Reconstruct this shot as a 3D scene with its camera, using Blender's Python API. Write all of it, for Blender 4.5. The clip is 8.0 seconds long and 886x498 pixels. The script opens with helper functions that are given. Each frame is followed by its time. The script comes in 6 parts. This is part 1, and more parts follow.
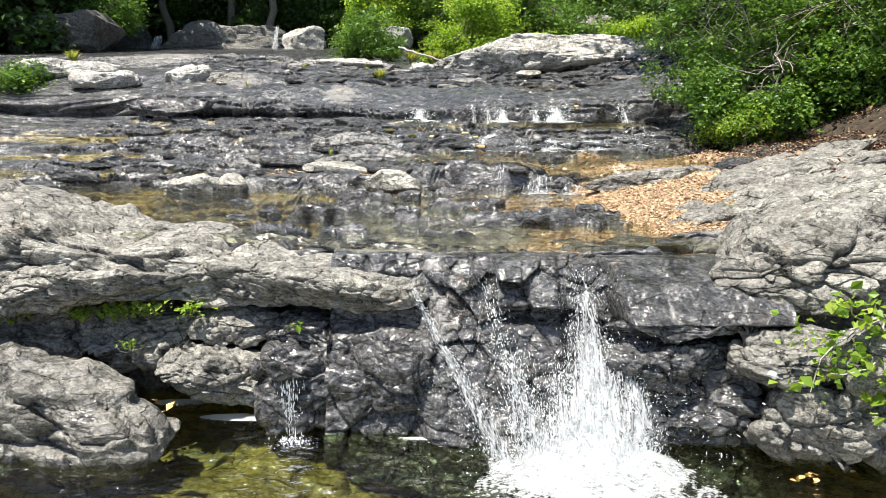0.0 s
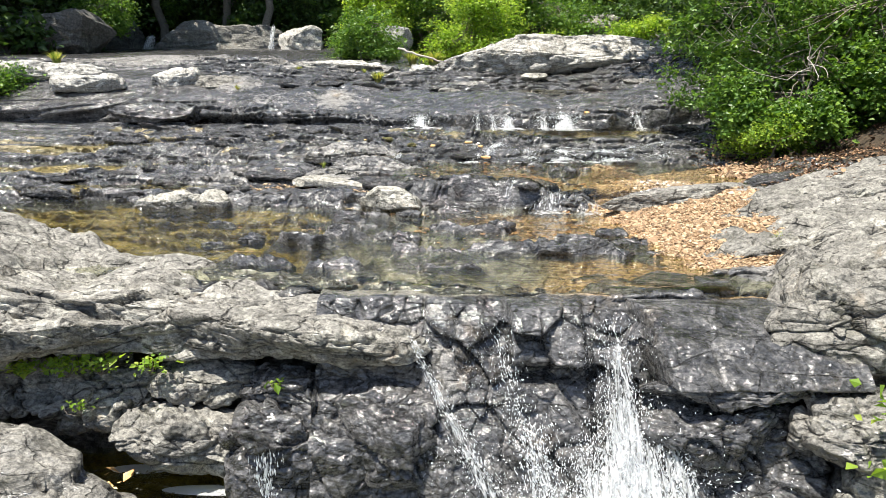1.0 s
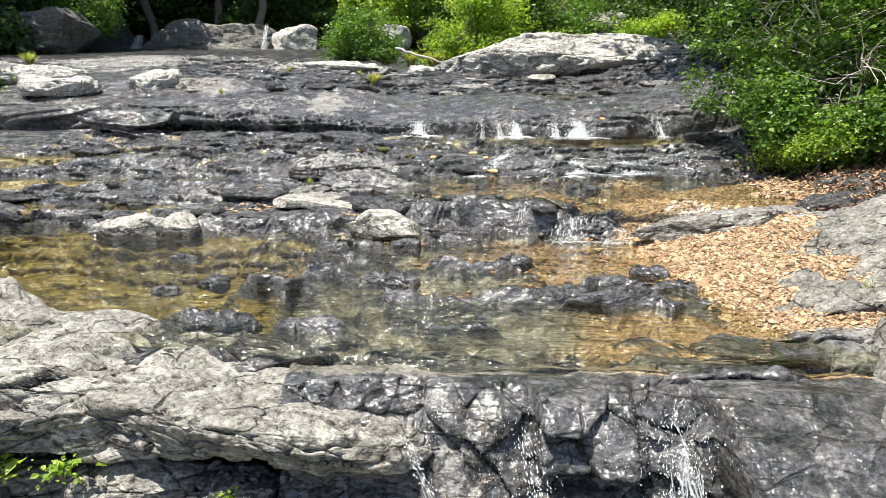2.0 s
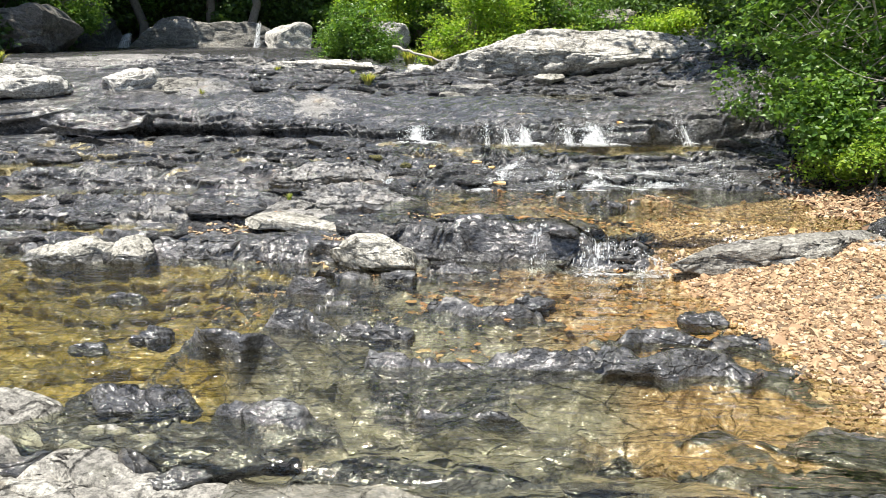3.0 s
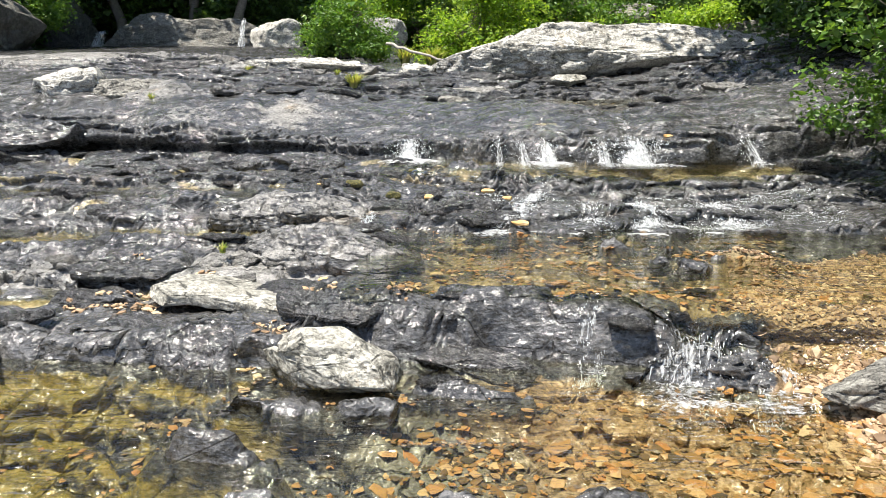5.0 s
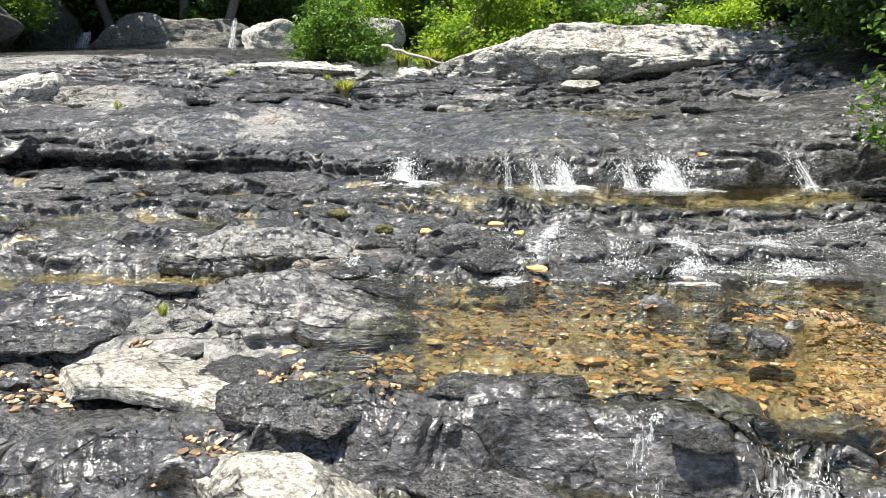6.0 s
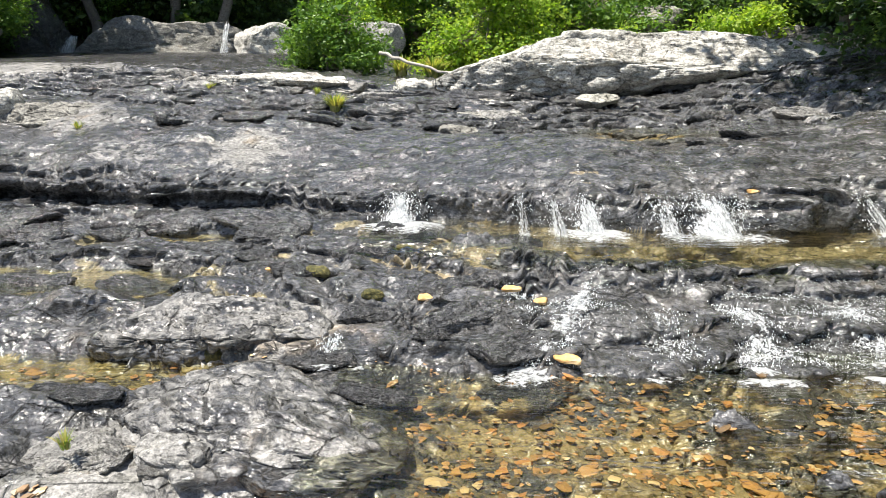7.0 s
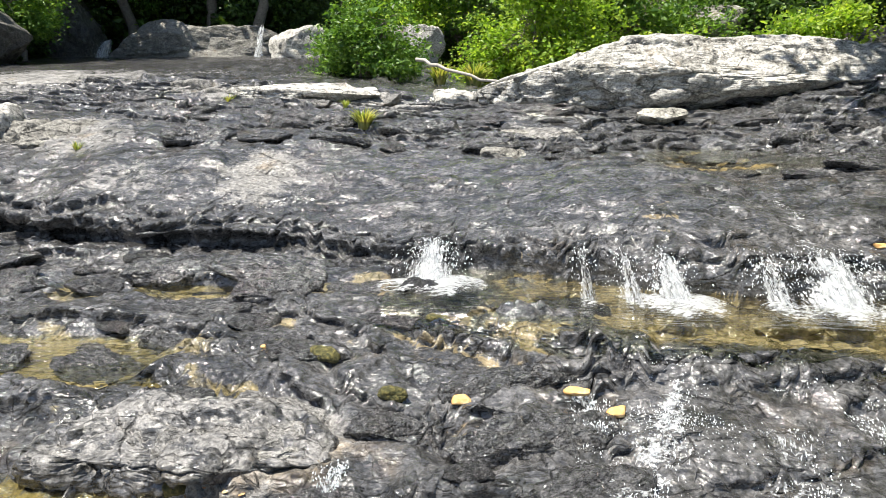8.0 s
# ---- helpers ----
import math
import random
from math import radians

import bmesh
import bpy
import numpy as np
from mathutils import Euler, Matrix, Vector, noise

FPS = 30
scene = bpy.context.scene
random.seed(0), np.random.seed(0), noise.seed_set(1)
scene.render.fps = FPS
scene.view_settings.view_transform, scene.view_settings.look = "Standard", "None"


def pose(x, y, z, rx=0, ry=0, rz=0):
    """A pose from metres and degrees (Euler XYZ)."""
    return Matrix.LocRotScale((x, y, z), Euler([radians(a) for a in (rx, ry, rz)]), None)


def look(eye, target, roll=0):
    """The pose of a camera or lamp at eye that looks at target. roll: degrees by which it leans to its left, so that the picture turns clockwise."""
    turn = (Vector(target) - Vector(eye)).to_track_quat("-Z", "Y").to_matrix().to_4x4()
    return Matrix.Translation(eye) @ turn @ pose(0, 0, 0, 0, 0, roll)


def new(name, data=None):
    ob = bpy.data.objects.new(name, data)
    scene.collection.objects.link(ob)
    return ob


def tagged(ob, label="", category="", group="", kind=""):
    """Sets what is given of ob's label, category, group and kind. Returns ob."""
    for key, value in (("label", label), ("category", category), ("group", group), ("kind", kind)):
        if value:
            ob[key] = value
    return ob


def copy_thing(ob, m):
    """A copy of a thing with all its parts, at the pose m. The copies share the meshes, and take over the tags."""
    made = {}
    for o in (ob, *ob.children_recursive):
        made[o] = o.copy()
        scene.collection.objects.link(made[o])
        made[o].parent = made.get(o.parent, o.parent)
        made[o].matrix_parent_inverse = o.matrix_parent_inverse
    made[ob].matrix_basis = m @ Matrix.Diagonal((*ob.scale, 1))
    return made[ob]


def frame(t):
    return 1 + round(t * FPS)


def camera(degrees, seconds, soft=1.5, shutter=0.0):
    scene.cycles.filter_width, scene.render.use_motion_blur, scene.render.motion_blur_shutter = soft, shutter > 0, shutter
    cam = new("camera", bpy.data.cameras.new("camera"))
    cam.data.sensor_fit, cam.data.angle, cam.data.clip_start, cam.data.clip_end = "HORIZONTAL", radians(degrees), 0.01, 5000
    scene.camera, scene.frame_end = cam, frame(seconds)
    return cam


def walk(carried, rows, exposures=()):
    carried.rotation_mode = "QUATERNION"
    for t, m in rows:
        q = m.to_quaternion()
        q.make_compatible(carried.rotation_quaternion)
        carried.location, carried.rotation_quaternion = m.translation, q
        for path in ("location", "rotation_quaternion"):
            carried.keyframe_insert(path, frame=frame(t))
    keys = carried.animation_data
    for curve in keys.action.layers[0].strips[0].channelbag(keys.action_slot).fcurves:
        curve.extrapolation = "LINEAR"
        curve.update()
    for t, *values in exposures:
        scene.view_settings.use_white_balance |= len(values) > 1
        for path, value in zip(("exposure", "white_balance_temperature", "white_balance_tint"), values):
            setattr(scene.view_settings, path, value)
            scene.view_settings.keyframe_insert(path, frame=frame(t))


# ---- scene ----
cam = camera(67.3, 8.0, soft=0.5)
PATH = [
    (0, (0.134, -0.138, 2.294), (0.109, 1.813, 1.855), -0.0),
    (0.5, (0.108, 0.198, 2.352), (0.084, 2.149, 1.911), -0.0),
    (1, (0.093, 0.638, 2.406), (0.068, 2.588, 1.964), -0.0),
    (1.5, (0.071, 1.159, 2.464), (0.047, 3.108, 2.019), -0.1),
    (3, (0.037, 2.739, 2.514), (0.013, 4.689, 2.07), -0.1),
    (3.5, (0.029, 3.233, 2.528), (0.003, 5.183, 2.084), -0.1),
    (4, (0.023, 3.726, 2.542), (-0.003, 5.676, 2.099), -0.1),
    (5.5, (0.023, 5.276, 2.606), (-0.003, 7.227, 2.167), -0.1),
    (6, (0.013, 5.777, 2.681), (-0.013, 7.728, 2.242), -0.1),
    (6.5, (0.006, 6.297, 2.788), (-0.022, 8.248, 2.349), -0.1),
    (7, (-0.011, 6.815, 2.889), (-0.041, 8.767, 2.45), -0.1),
    (7.5, (-0.026, 7.345, 2.972), (-0.085, 9.295, 2.533), -0.1),
    (8, (-0.052, 7.873, 3.064), (-0.197, 9.819, 2.625), -0.1),
]
walk(cam, [(t, look(eye, target, roll)) for t, eye, target, roll in PATH], exposures=[(0.0, 1.06)])

# ---- light: clear midday sky, high sun over the left shoulder ----
SUN_EL, SUN_AZ = 70.0, 232.0  # elevation; azimuth clockwise from +y
world = bpy.data.worlds.new("sky")
scene.world = world
world.use_nodes = True
wt = world.node_tree
sky = wt.nodes.new("ShaderNodeTexSky")
sky.sky_type, sky.sun_disc = "NISHITA", False
sky.sun_elevation, sky.sun_rotation = radians(SUN_EL), radians(SUN_AZ)
bg = wt.nodes["Background"]
bg.inputs["Strength"].default_value = 0.088
wt.links.new(sky.outputs[0], bg.inputs[0])
sun = new("sun", bpy.data.lights.new("sun", "SUN"))
sun.data.energy, sun.data.angle, sun.data.color = 5.0, radians(0.55), (1.0, 0.94, 0.84)
e, a = radians(SUN_EL), radians(SUN_AZ)
sun.matrix_world = look((math.cos(e) * math.sin(a) * 60, math.cos(e) * math.cos(a) * 60, math.sin(e) * 60), (0, 0, 0))


# ---- noise on arrays ----
def _hash(ix, iy, iz, seed):
    h = (ix * 374761393 + iy * 668265263 + iz * 2147483647 + seed * 1274126177) & 0xFFFFFFFF
    h = ((h ^ (h >> 13)) * 1274126177) & 0xFFFFFFFF
    h = ((h ^ (h >> 16)) * 2246822519) & 0xFFFFFFFF
    return ((h ^ (h >> 15)) & 0xFFFFFF) / 16777215.0


def vnoise(x, y, z, seed=0):
    """Smooth value noise, -1 to 1."""
    fx, fy, fz = np.floor(x), np.floor(y), np.floor(z)
    ix, iy, iz = fx.astype(np.int64), fy.astype(np.int64), fz.astype(np.int64)
    u, v, w = x - fx, y - fy, z - fz
    u, v, w = (s * s * s * (s * (s * 6 - 15) + 10) for s in (u, v, w))
    out = 0
    for dx in (0, 1):
        for dy in (0, 1):
            for dz in (0, 1):
                k = (u if dx else 1 - u) * (v if dy else 1 - v) * (w if dz else 1 - w)
                out = out + k * _hash(ix + dx, iy + dy, iz + dz, seed)
    return out * 2 - 1


def fbm(x, y, z, octaves=4, seed=0, gain=0.5):
    total, amp, norm = 0, 1.0, 0.0
    for o in range(octaves):
        total = total + amp * vnoise(x + 17.3 * o, y - 9.1 * o, z + 5.7 * o, seed + o)
        norm += amp
        amp *= gain
        x, y, z = x * 2.03, y * 2.03, z * 2.03
    return total / norm


def ridged(x, y, z, octaves=3, seed=0):
    total, amp = 0, 1.0
    for o in range(octaves):
        total = total + amp * (1 - np.abs(vnoise(x, y, z, seed + o)) * 2)
        amp *= 0.5
        x, y, z = x * 2.1 + 3.1, y * 2.1, z * 2.1
    return total / 1.75


def facets2(x, y, seed, tilt=1.0):
    """Broken ground: each cell a flat tilted facet. Returns its height, -1 to 1, and the distance from the nearest joint."""
    fx, fy = np.floor(x), np.floor(y)
    ix, iy = fx.astype(np.int64), fy.astype(np.int64)
    best, second, val = np.full(x.shape, 9.0), np.full(x.shape, 9.0), np.zeros(x.shape)
    for dx in (-1, 0, 1):
        for dy in (-1, 0, 1):
            cx, cy = ix + dx, iy + dy
            h0 = _hash(cx, cy, cx * 0, seed)
            h1 = _hash(cx, cy, cx * 0 + 7, seed)
            ex, ey = x - cx - h0, y - cy - h1
            d = ex * ex + ey * ey
            h2 = ((h0 * 53.7 + h1 * 91.3) % 1.0) * 2 - 1
            h3 = ((h0 * 17.9 + h1 * 37.1) % 1.0) * 2 - 1
            h4 = ((h0 * 71.3 + h1 * 13.7) % 1.0) * 2 - 1
            near = d < best
            second = np.where(near, best, np.minimum(second, d))
            val = np.where(near, 0.6 * h2 + tilt * (h3 * ex + h4 * ey), val)
            best = np.where(near, d, best)
    return val, np.sqrt(second) - np.sqrt(best)


def facets3(x, y, z, seed, tilt=1.0):
    fx, fy, fz = np.floor(x), np.floor(y), np.floor(z)
    ix, iy, iz = fx.astype(np.int64), fy.astype(np.int64), fz.astype(np.int64)
    best, second, val = np.full(x.shape, 9.0), np.full(x.shape, 9.0), np.zeros(x.shape)
    for dx in (-1, 0, 1):
        for dy in (-1, 0, 1):
            for dz in (-1, 0, 1):
                cx, cy, cz = ix + dx, iy + dy, iz + dz
                h0, h1, h2 = _hash(cx, cy, cz, seed), _hash(cx, cy, cz, seed + 1), _hash(cx, cy, cz, seed + 2)
                ex, ey, ez = x - cx - h0, y - cy - h1, z - cz - h2
                d = ex * ex + ey * ey + ez * ez
                near = d < best
                second = np.where(near, best, np.minimum(second, d))
                val = np.where(near, ((h0 * 53.7 + h1 * 91.3) % 1.0) * 1.2 - 0.6 + tilt * ((h1 - 0.5) * ex + (h2 - 0.5) * ey + (h0 - 0.5) * ez), val)
                best = np.where(near, d, best)
    return val, np.sqrt(second) - np.sqrt(best)


def sstep(t):
    t = np.clip(t, 0, 1)
    return t * t * (3 - 2 * t)


# ---- mesh helpers ----
def fast_mesh(name, verts, faces, material, smooth=True, attrs=None):
    """A mesh from arrays of corners and of equal-sided faces."""
    verts, faces = np.asarray(verts, dtype=np.float32), np.asarray(faces, dtype=np.int32)
    me = bpy.data.meshes.new(name)
    n, k = faces.shape
    me.vertices.add(len(verts))
    me.vertices.foreach_set("co", verts.ravel())
    me.loops.add(n * k)
    me.loops.foreach_set("vertex_index", faces.ravel())
    me.polygons.add(n)
    me.polygons.foreach_set("loop_start", np.arange(0, n * k, k, dtype=np.int32))
    me.polygons.foreach_set("use_smooth", np.full(n, smooth))
    for key, values in (attrs or {}).items():
        at = me.attributes.new(key, "FLOAT", "POINT")
        at.data.foreach_set("value", np.asarray(values, dtype=np.float32))
    me.update(calc_edges=True)
    me.materials.append(material)
    return me


def thing(name, label, category, group="", at=(0, 0, 0)):
    ob = new(name)
    ob.location = at
    return tagged(ob, label, category, group)


def part(name, me, parent, label=""):
    ob = new(name, me)
    ob.parent = parent
    ob.matrix_parent_inverse = Matrix.Translation(parent.location).inverted() if parent.parent is None else Matrix()
    return tagged(ob, label)


_ico = {}


def ico(sub):
    if sub not in _ico:
        bm = bmesh.new()
        bmesh.ops.create_icosphere(bm, subdivisions=sub, radius=1.0)
        v = np.array([p.co[:] for p in bm.verts])
        f = np.array([[q.index for q in p.verts] for p in bm.faces])
        bm.free()
        _ico[sub] = (v, f)
    return _ico[sub]


# ---- materials ----
def mat(name):
    m = bpy.data.materials.new(name)
    m.use_nodes = True
    nt = m.node_tree
    return m, nt, nt.nodes["Principled BSDF"]


def node(nt, kind, **inputs):
    n = nt.nodes.new(kind)
    for k, v in inputs.items():
        n.inputs[k].default_value = v
    return n


def link(nt, a, b):
    nt.links.new(a, b)


def ramp(nt, src, stops):
    n = nt.nodes.new("ShaderNodeValToRGB")
    el = n.color_ramp.elements
    while len(el) < len(stops):
        el.new(0.5)
    for q, (pos, c) in zip(el, stops):
        q.position, q.color = pos, (*c, 1) if len(c) == 3 else (c[0], c[0], c[0], 1)
    link(nt, src, n.inputs[0])
    return n.outputs[0]


def tex(nt, kind, scale, stretch=(1, 1, 1), turn=(0, 0, 0), detail=6.0, rough=0.6, distort=0.0):
    co = nt.nodes.new("ShaderNodeTexCoord")
    mp = nt.nodes.new("ShaderNodeMapping")
    mp.inputs["Scale"].default_value = stretch
    mp.inputs["Rotation"].default_value = [radians(q) for q in turn]
    link(nt, co.outputs["Object"], mp.inputs[0])
    n = nt.nodes.new(kind)
    n.inputs["Scale"].default_value = scale
    if kind == "ShaderNodeTexNoise":
        n.inputs["Detail"].default_value, n.inputs["Roughness"].default_value = detail, rough
        n.inputs["Distortion"].default_value = distort
    link(nt, mp.outputs[0], n.inputs["Vector"])
    return n


def mixc(nt, fac, a, b, mode="MIX"):
    n = nt.nodes.new("ShaderNodeMix")
    n.data_type, n.blend_type = "RGBA", mode
    for sock, v in ((0, fac), (6, a), (7, b)):
        if isinstance(v, (int, float)):
            n.inputs[sock].default_value = v
        elif isinstance(v, tuple):
            n.inputs[sock].default_value = (*v, 1)
        else:
            link(nt, v, n.inputs[sock])
    return n.outputs[2]


def calc(nt, op, a, b=0.0, clamp=False):
    n = nt.nodes.new("ShaderNodeMath")
    n.operation, n.use_clamp = op, clamp
    for i, v in enumerate((a, b)):
        if isinstance(v, (int, float)):
            n.inputs[i].default_value = v
        else:
            link(nt, v, n.inputs[i])
    return n.outputs[0]


def bump(nt, height, dist, strength=1.0, below=None):
    n = nt.nodes.new("ShaderNodeBump")
    n.inputs["Strength"].default_value, n.inputs["Distance"].default_value = strength, dist
    link(nt, height, n.inputs["Height"])
    if below is not None:
        link(nt, below, n.inputs["Normal"])
    return n.outputs[0]


def rock_material(name, dark, mid, light, lichen, lichen_amount, stretch=(0.75, 1, 1.3), turn=(0, 12, 8), silt=False):
    """Foliated grey rock; the attribute wet (0 dry, 1 running wet) darkens and glosses it, silt lays tan or olive mud on it."""
    m, nt, p = mat(name)
    big = tex(nt, "ShaderNodeTexNoise", 1.3, (0.7, 1, 1), detail=6).outputs[0]
    lay = tex(nt, "ShaderNodeTexNoise", 8.0, stretch, turn, detail=10, rough=0.72, distort=0.1).outputs[0]
    fine = tex(nt, "ShaderNodeTexNoise", 34, (0.85, 1, 1.1), turn, detail=7, rough=0.72).outputs[0]
    grain = tex(nt, "ShaderNodeTexNoise", 110, detail=4, rough=0.7).outputs[0]
    spots = tex(nt, "ShaderNodeTexNoise", 8, detail=10, rough=0.75).outputs[0]
    mixed = calc(nt, "ADD", calc(nt, "ADD", calc(nt, "MULTIPLY", big, 0.25), calc(nt, "MULTIPLY", lay, 0.35)), calc(nt, "MULTIPLY", fine, 0.40))
    col = ramp(nt, mixed, [(0.38, dark), (0.5, mid), (0.62, light)])
    area = tex(nt, "ShaderNodeTexNoise", 0.9, detail=3).outputs[0]
    lich = calc(nt, "MULTIPLY", ramp(nt, spots, [(0.51, (0.0,)), (0.56, (1.0,))]), ramp(nt, area, [(0.4, (0.15,)), (0.58, (1.0,))]))
    alg = ramp(nt, tex(nt, "ShaderNodeTexNoise", 4.2, (0.6, 1, 1), detail=9, rough=0.74).outputs[0], [(0.53, (0.0,)), (0.6, (1.0,))])
    col = mixc(nt, calc(nt, "MULTIPLY", alg, 0.55), col, (0.06, 0.06, 0.045))
    rust = ramp(nt, tex(nt, "ShaderNodeTexNoise", 2.1, detail=8, rough=0.7).outputs[0], [(0.58, (0.0,)), (0.68, (1.0,))])
    col = mixc(nt, calc(nt, "MULTIPLY", rust, 0.4), col, (0.25, 0.17, 0.08))
    dry_col = mixc(nt, calc(nt, "MULTIPLY", lich, lichen_amount), col, lichen)
    pit = ramp(nt, tex(nt, "ShaderNodeTexNoise", 48, (0.7, 1, 1), detail=3, rough=0.6).outputs[0], [(0.36, (0.25,)), (0.43, (1.0,))])
    dry_col = mixc(nt, 0.6, dry_col, pit, "MULTIPLY")
    dry_col = mixc(nt, 0.85, dry_col, ramp(nt, calc(nt, "ADD", calc(nt, "MULTIPLY", grain, 0.5), calc(nt, "MULTIPLY", fine, 0.5)), [(0.40, (0.35,)), (0.5, (1.0,)), (0.6, (1.25,))]), "MULTIPLY")
    cr = tex(nt, "ShaderNodeTexVoronoi", 4.2, (0.5, 1, 1.3), turn)
    cr.feature = "DISTANCE_TO_EDGE"
    crack = ramp(nt, calc(nt, "ADD", cr.outputs["Distance"], calc(nt, "MULTIPLY", calc(nt, "SUBTRACT", lay, 0.44), 0.16)), [(0.0, (0.0,)), (0.022, (1.0,))])
    # hairline fractures, broken off here and there
    cr2 = tex(nt, "ShaderNodeTexVoronoi", 11.0, (0.6, 1, 1.2), turn)
    cr2.feature = "DISTANCE_TO_EDGE"
    hair = ramp(nt, calc(nt, "ADD", cr2.outputs["Distance"], calc(nt, "MULTIPLY", calc(nt, "SUBTRACT", big, 0.40), 0.3)), [(0.0, (0.0,)), (0.016, (1.0,))])
    dry_col = mixc(nt, 0.9, dry_col, ramp(nt, crack, [(0.0, (0.16,)), (1.0, (1.0,))]), "MULTIPLY")
    dry_col = mixc(nt, 0.7, dry_col, ramp(nt, hair, [(0.0, (0.25,)), (1.0, (1.0,))]), "MULTIPLY")
    wet_at = nt.nodes.new("ShaderNodeAttribute")
    wet_at.attribute_name = "wet"
    edge = calc(nt, "MULTIPLY", calc(nt, "SUBTRACT", spots, 0.5), 1.3)
    wet = ramp(nt, calc(nt, "ADD", wet_at.outputs["Fac"], edge), [(0.36, (0.0,)), (0.56, (1.0,))])
    wet_col = mixc(nt, 1.0, col, (0.30, 0.305, 0.32), "MULTIPLY")
    wet_col = mixc(nt, 0.8, wet_col, ramp(nt, calc(nt, "ADD", calc(nt, "MULTIPLY", lay, 0.5), calc(nt, "MULTIPLY", fine, 0.5)), [(0.4, (0.35,)), (0.5, (0.95,)), (0.6, (1.7,))]), "MULTIPLY")
    final = mixc(nt, wet, dry_col, wet_col)
    if silt:
        mud_at = nt.nodes.new("ShaderNodeAttribute")
        mud_at.attribute_name = "silt"
        hue_at = nt.nodes.new("ShaderNodeAttribute")
        hue_at.attribute_name = "olive"
        mudc = mixc(nt, hue_at.outputs["Fac"], ramp(nt, fine, [(0.38, (0.11, 0.075, 0.04)), (0.5, (0.24, 0.16, 0.085)), (0.62, (0.38, 0.28, 0.17))]),
                    ramp(nt, mixed, [(0.4, (0.05, 0.045, 0.014)), (0.5, (0.16, 0.125, 0.03)), (0.6, (0.30, 0.22, 0.07))]))
        # pale greys the mud, standing in for sky reflected on the water
        pale_at = nt.nodes.new("ShaderNodeAttribute")
        pale_at.attribute_name = "pale"
        mudc = mixc(nt, pale_at.outputs["Fac"], mudc, ramp(nt, mixed, [(0.4, (0.075, 0.073, 0.06)), (0.5, (0.15, 0.143, 0.118)), (0.6, (0.25, 0.23, 0.185))]))
        mud = ramp(nt, calc(nt, "ADD", mud_at.outputs["Fac"], calc(nt, "MULTIPLY", calc(nt, "SUBTRACT", lay, 0.5), 1.6)), [(0.4, (0.0,)), (0.62, (1.0,))])
        final = mixc(nt, mud, final, mudc)
    link(nt, final, p.inputs["Base Color"])
    gl = ramp(nt, tex(nt, "ShaderNodeTexNoise", 9, (0.6, 1, 1), detail=5).outputs[0], [(0.4, (0.07,)), (0.6, (0.22,))])
    rg = nt.nodes.new("ShaderNodeMix")
    link(nt, wet, rg.inputs[0])
    rg.inputs[2].default_value = 0.8
    link(nt, gl, rg.inputs[3])
    link(nt, rg.outputs[0], p.inputs["Roughness"])
    relief = tex(nt, "ShaderNodeTexNoise", 6.5, stretch, turn, detail=4, rough=0.55, distort=0.2).outputs[0]
    pits = tex(nt, "ShaderNodeTexNoise", 32, (0.7, 1, 1.2), turn, detail=3.5, rough=0.55).outputs[0]
    # split plates: flat facets at random heights, their joints bent by noise
    co = nt.nodes.new("ShaderNodeTexCoord")
    bend = tex(nt, "ShaderNodeTexNoise", 5.0, detail=4).outputs["Color"]
    plates = []
    for sc in (5.0, 15.0):
        mv = nt.nodes.new("ShaderNodeVectorMath")
        mv.operation = "MULTIPLY_ADD"
        link(nt, bend, mv.inputs[0])
        mv.inputs[1].default_value = (0.22, 0.22, 0.22) if sc < 10 else (0.12, 0.12, 0.12)
        link(nt, co.outputs["Object"], mv.inputs[2])
        mp = nt.nodes.new("ShaderNodeMapping")
        mp.inputs["Scale"].default_value = stretch
        mp.inputs["Rotation"].default_value = [radians(q) for q in turn]
        link(nt, mv.outputs[0], mp.inputs[0])
        vo = nt.nodes.new("ShaderNodeTexVoronoi")
        vo.inputs["Scale"].default_value = sc
        link(nt, mp.outputs[0], vo.inputs["Vector"])
        sp = nt.nodes.new("ShaderNodeSeparateColor")
        link(nt, vo.outputs["Color"], sp.inputs[0])
        plates.append(calc(nt, "ADD", sp.outputs[0], calc(nt, "MULTIPLY", vo.outputs["Distance"], 0.9)))
    final = mixc(nt, 0.55, final, ramp(nt, calc(nt, "MULTIPLY", calc(nt, "ADD", plates[0], plates[1]), 0.35), [(0.15, (0.45,)), (0.75, (1.35,))]), "MULTIPLY")
    link(nt, final, p.inputs["Base Color"])
    nb = bump(nt, relief, 0.030, 1.0)
    nb = bump(nt, plates[0], 0.022, 1.0, nb)
    nb = bump(nt, crack, 0.016, 1.0, nb)
    # water fills the small relief
    film = calc(nt, "SUBTRACT", 1.0, calc(nt, "MULTIPLY", wet, 0.1))
    for height_of, deep in ((plates[1], 0.011), (hair, 0.006), (pits, 0.013)):
        sm = nt.nodes.new("ShaderNodeBump")
        sm.inputs["Distance"].default_value = deep
        link(nt, film, sm.inputs["Strength"])
        link(nt, height_of, sm.inputs["Height"])
        link(nt, nb, sm.inputs["Normal"])
        nb = sm.outputs[0]
    gr = nt.nodes.new("ShaderNodeBump")
    gr.inputs["Distance"].default_value = 0.005
    link(nt, calc(nt, "SUBTRACT", 1.0, calc(nt, "MULTIPLY", wet, 0.75)), gr.inputs["Strength"])
    link(nt, fine, gr.inputs["Height"])
    link(nt, nb, gr.inputs["Normal"])
    nb = gr.outputs[0]
    link(nt, nb, p.inputs["Normal"])
    # the film of water itself
    link(nt, calc(nt, "MULTIPLY", wet, 0.5), p.inputs["Coat Weight"])
    p.inputs["Coat Roughness"].default_value = 0.10
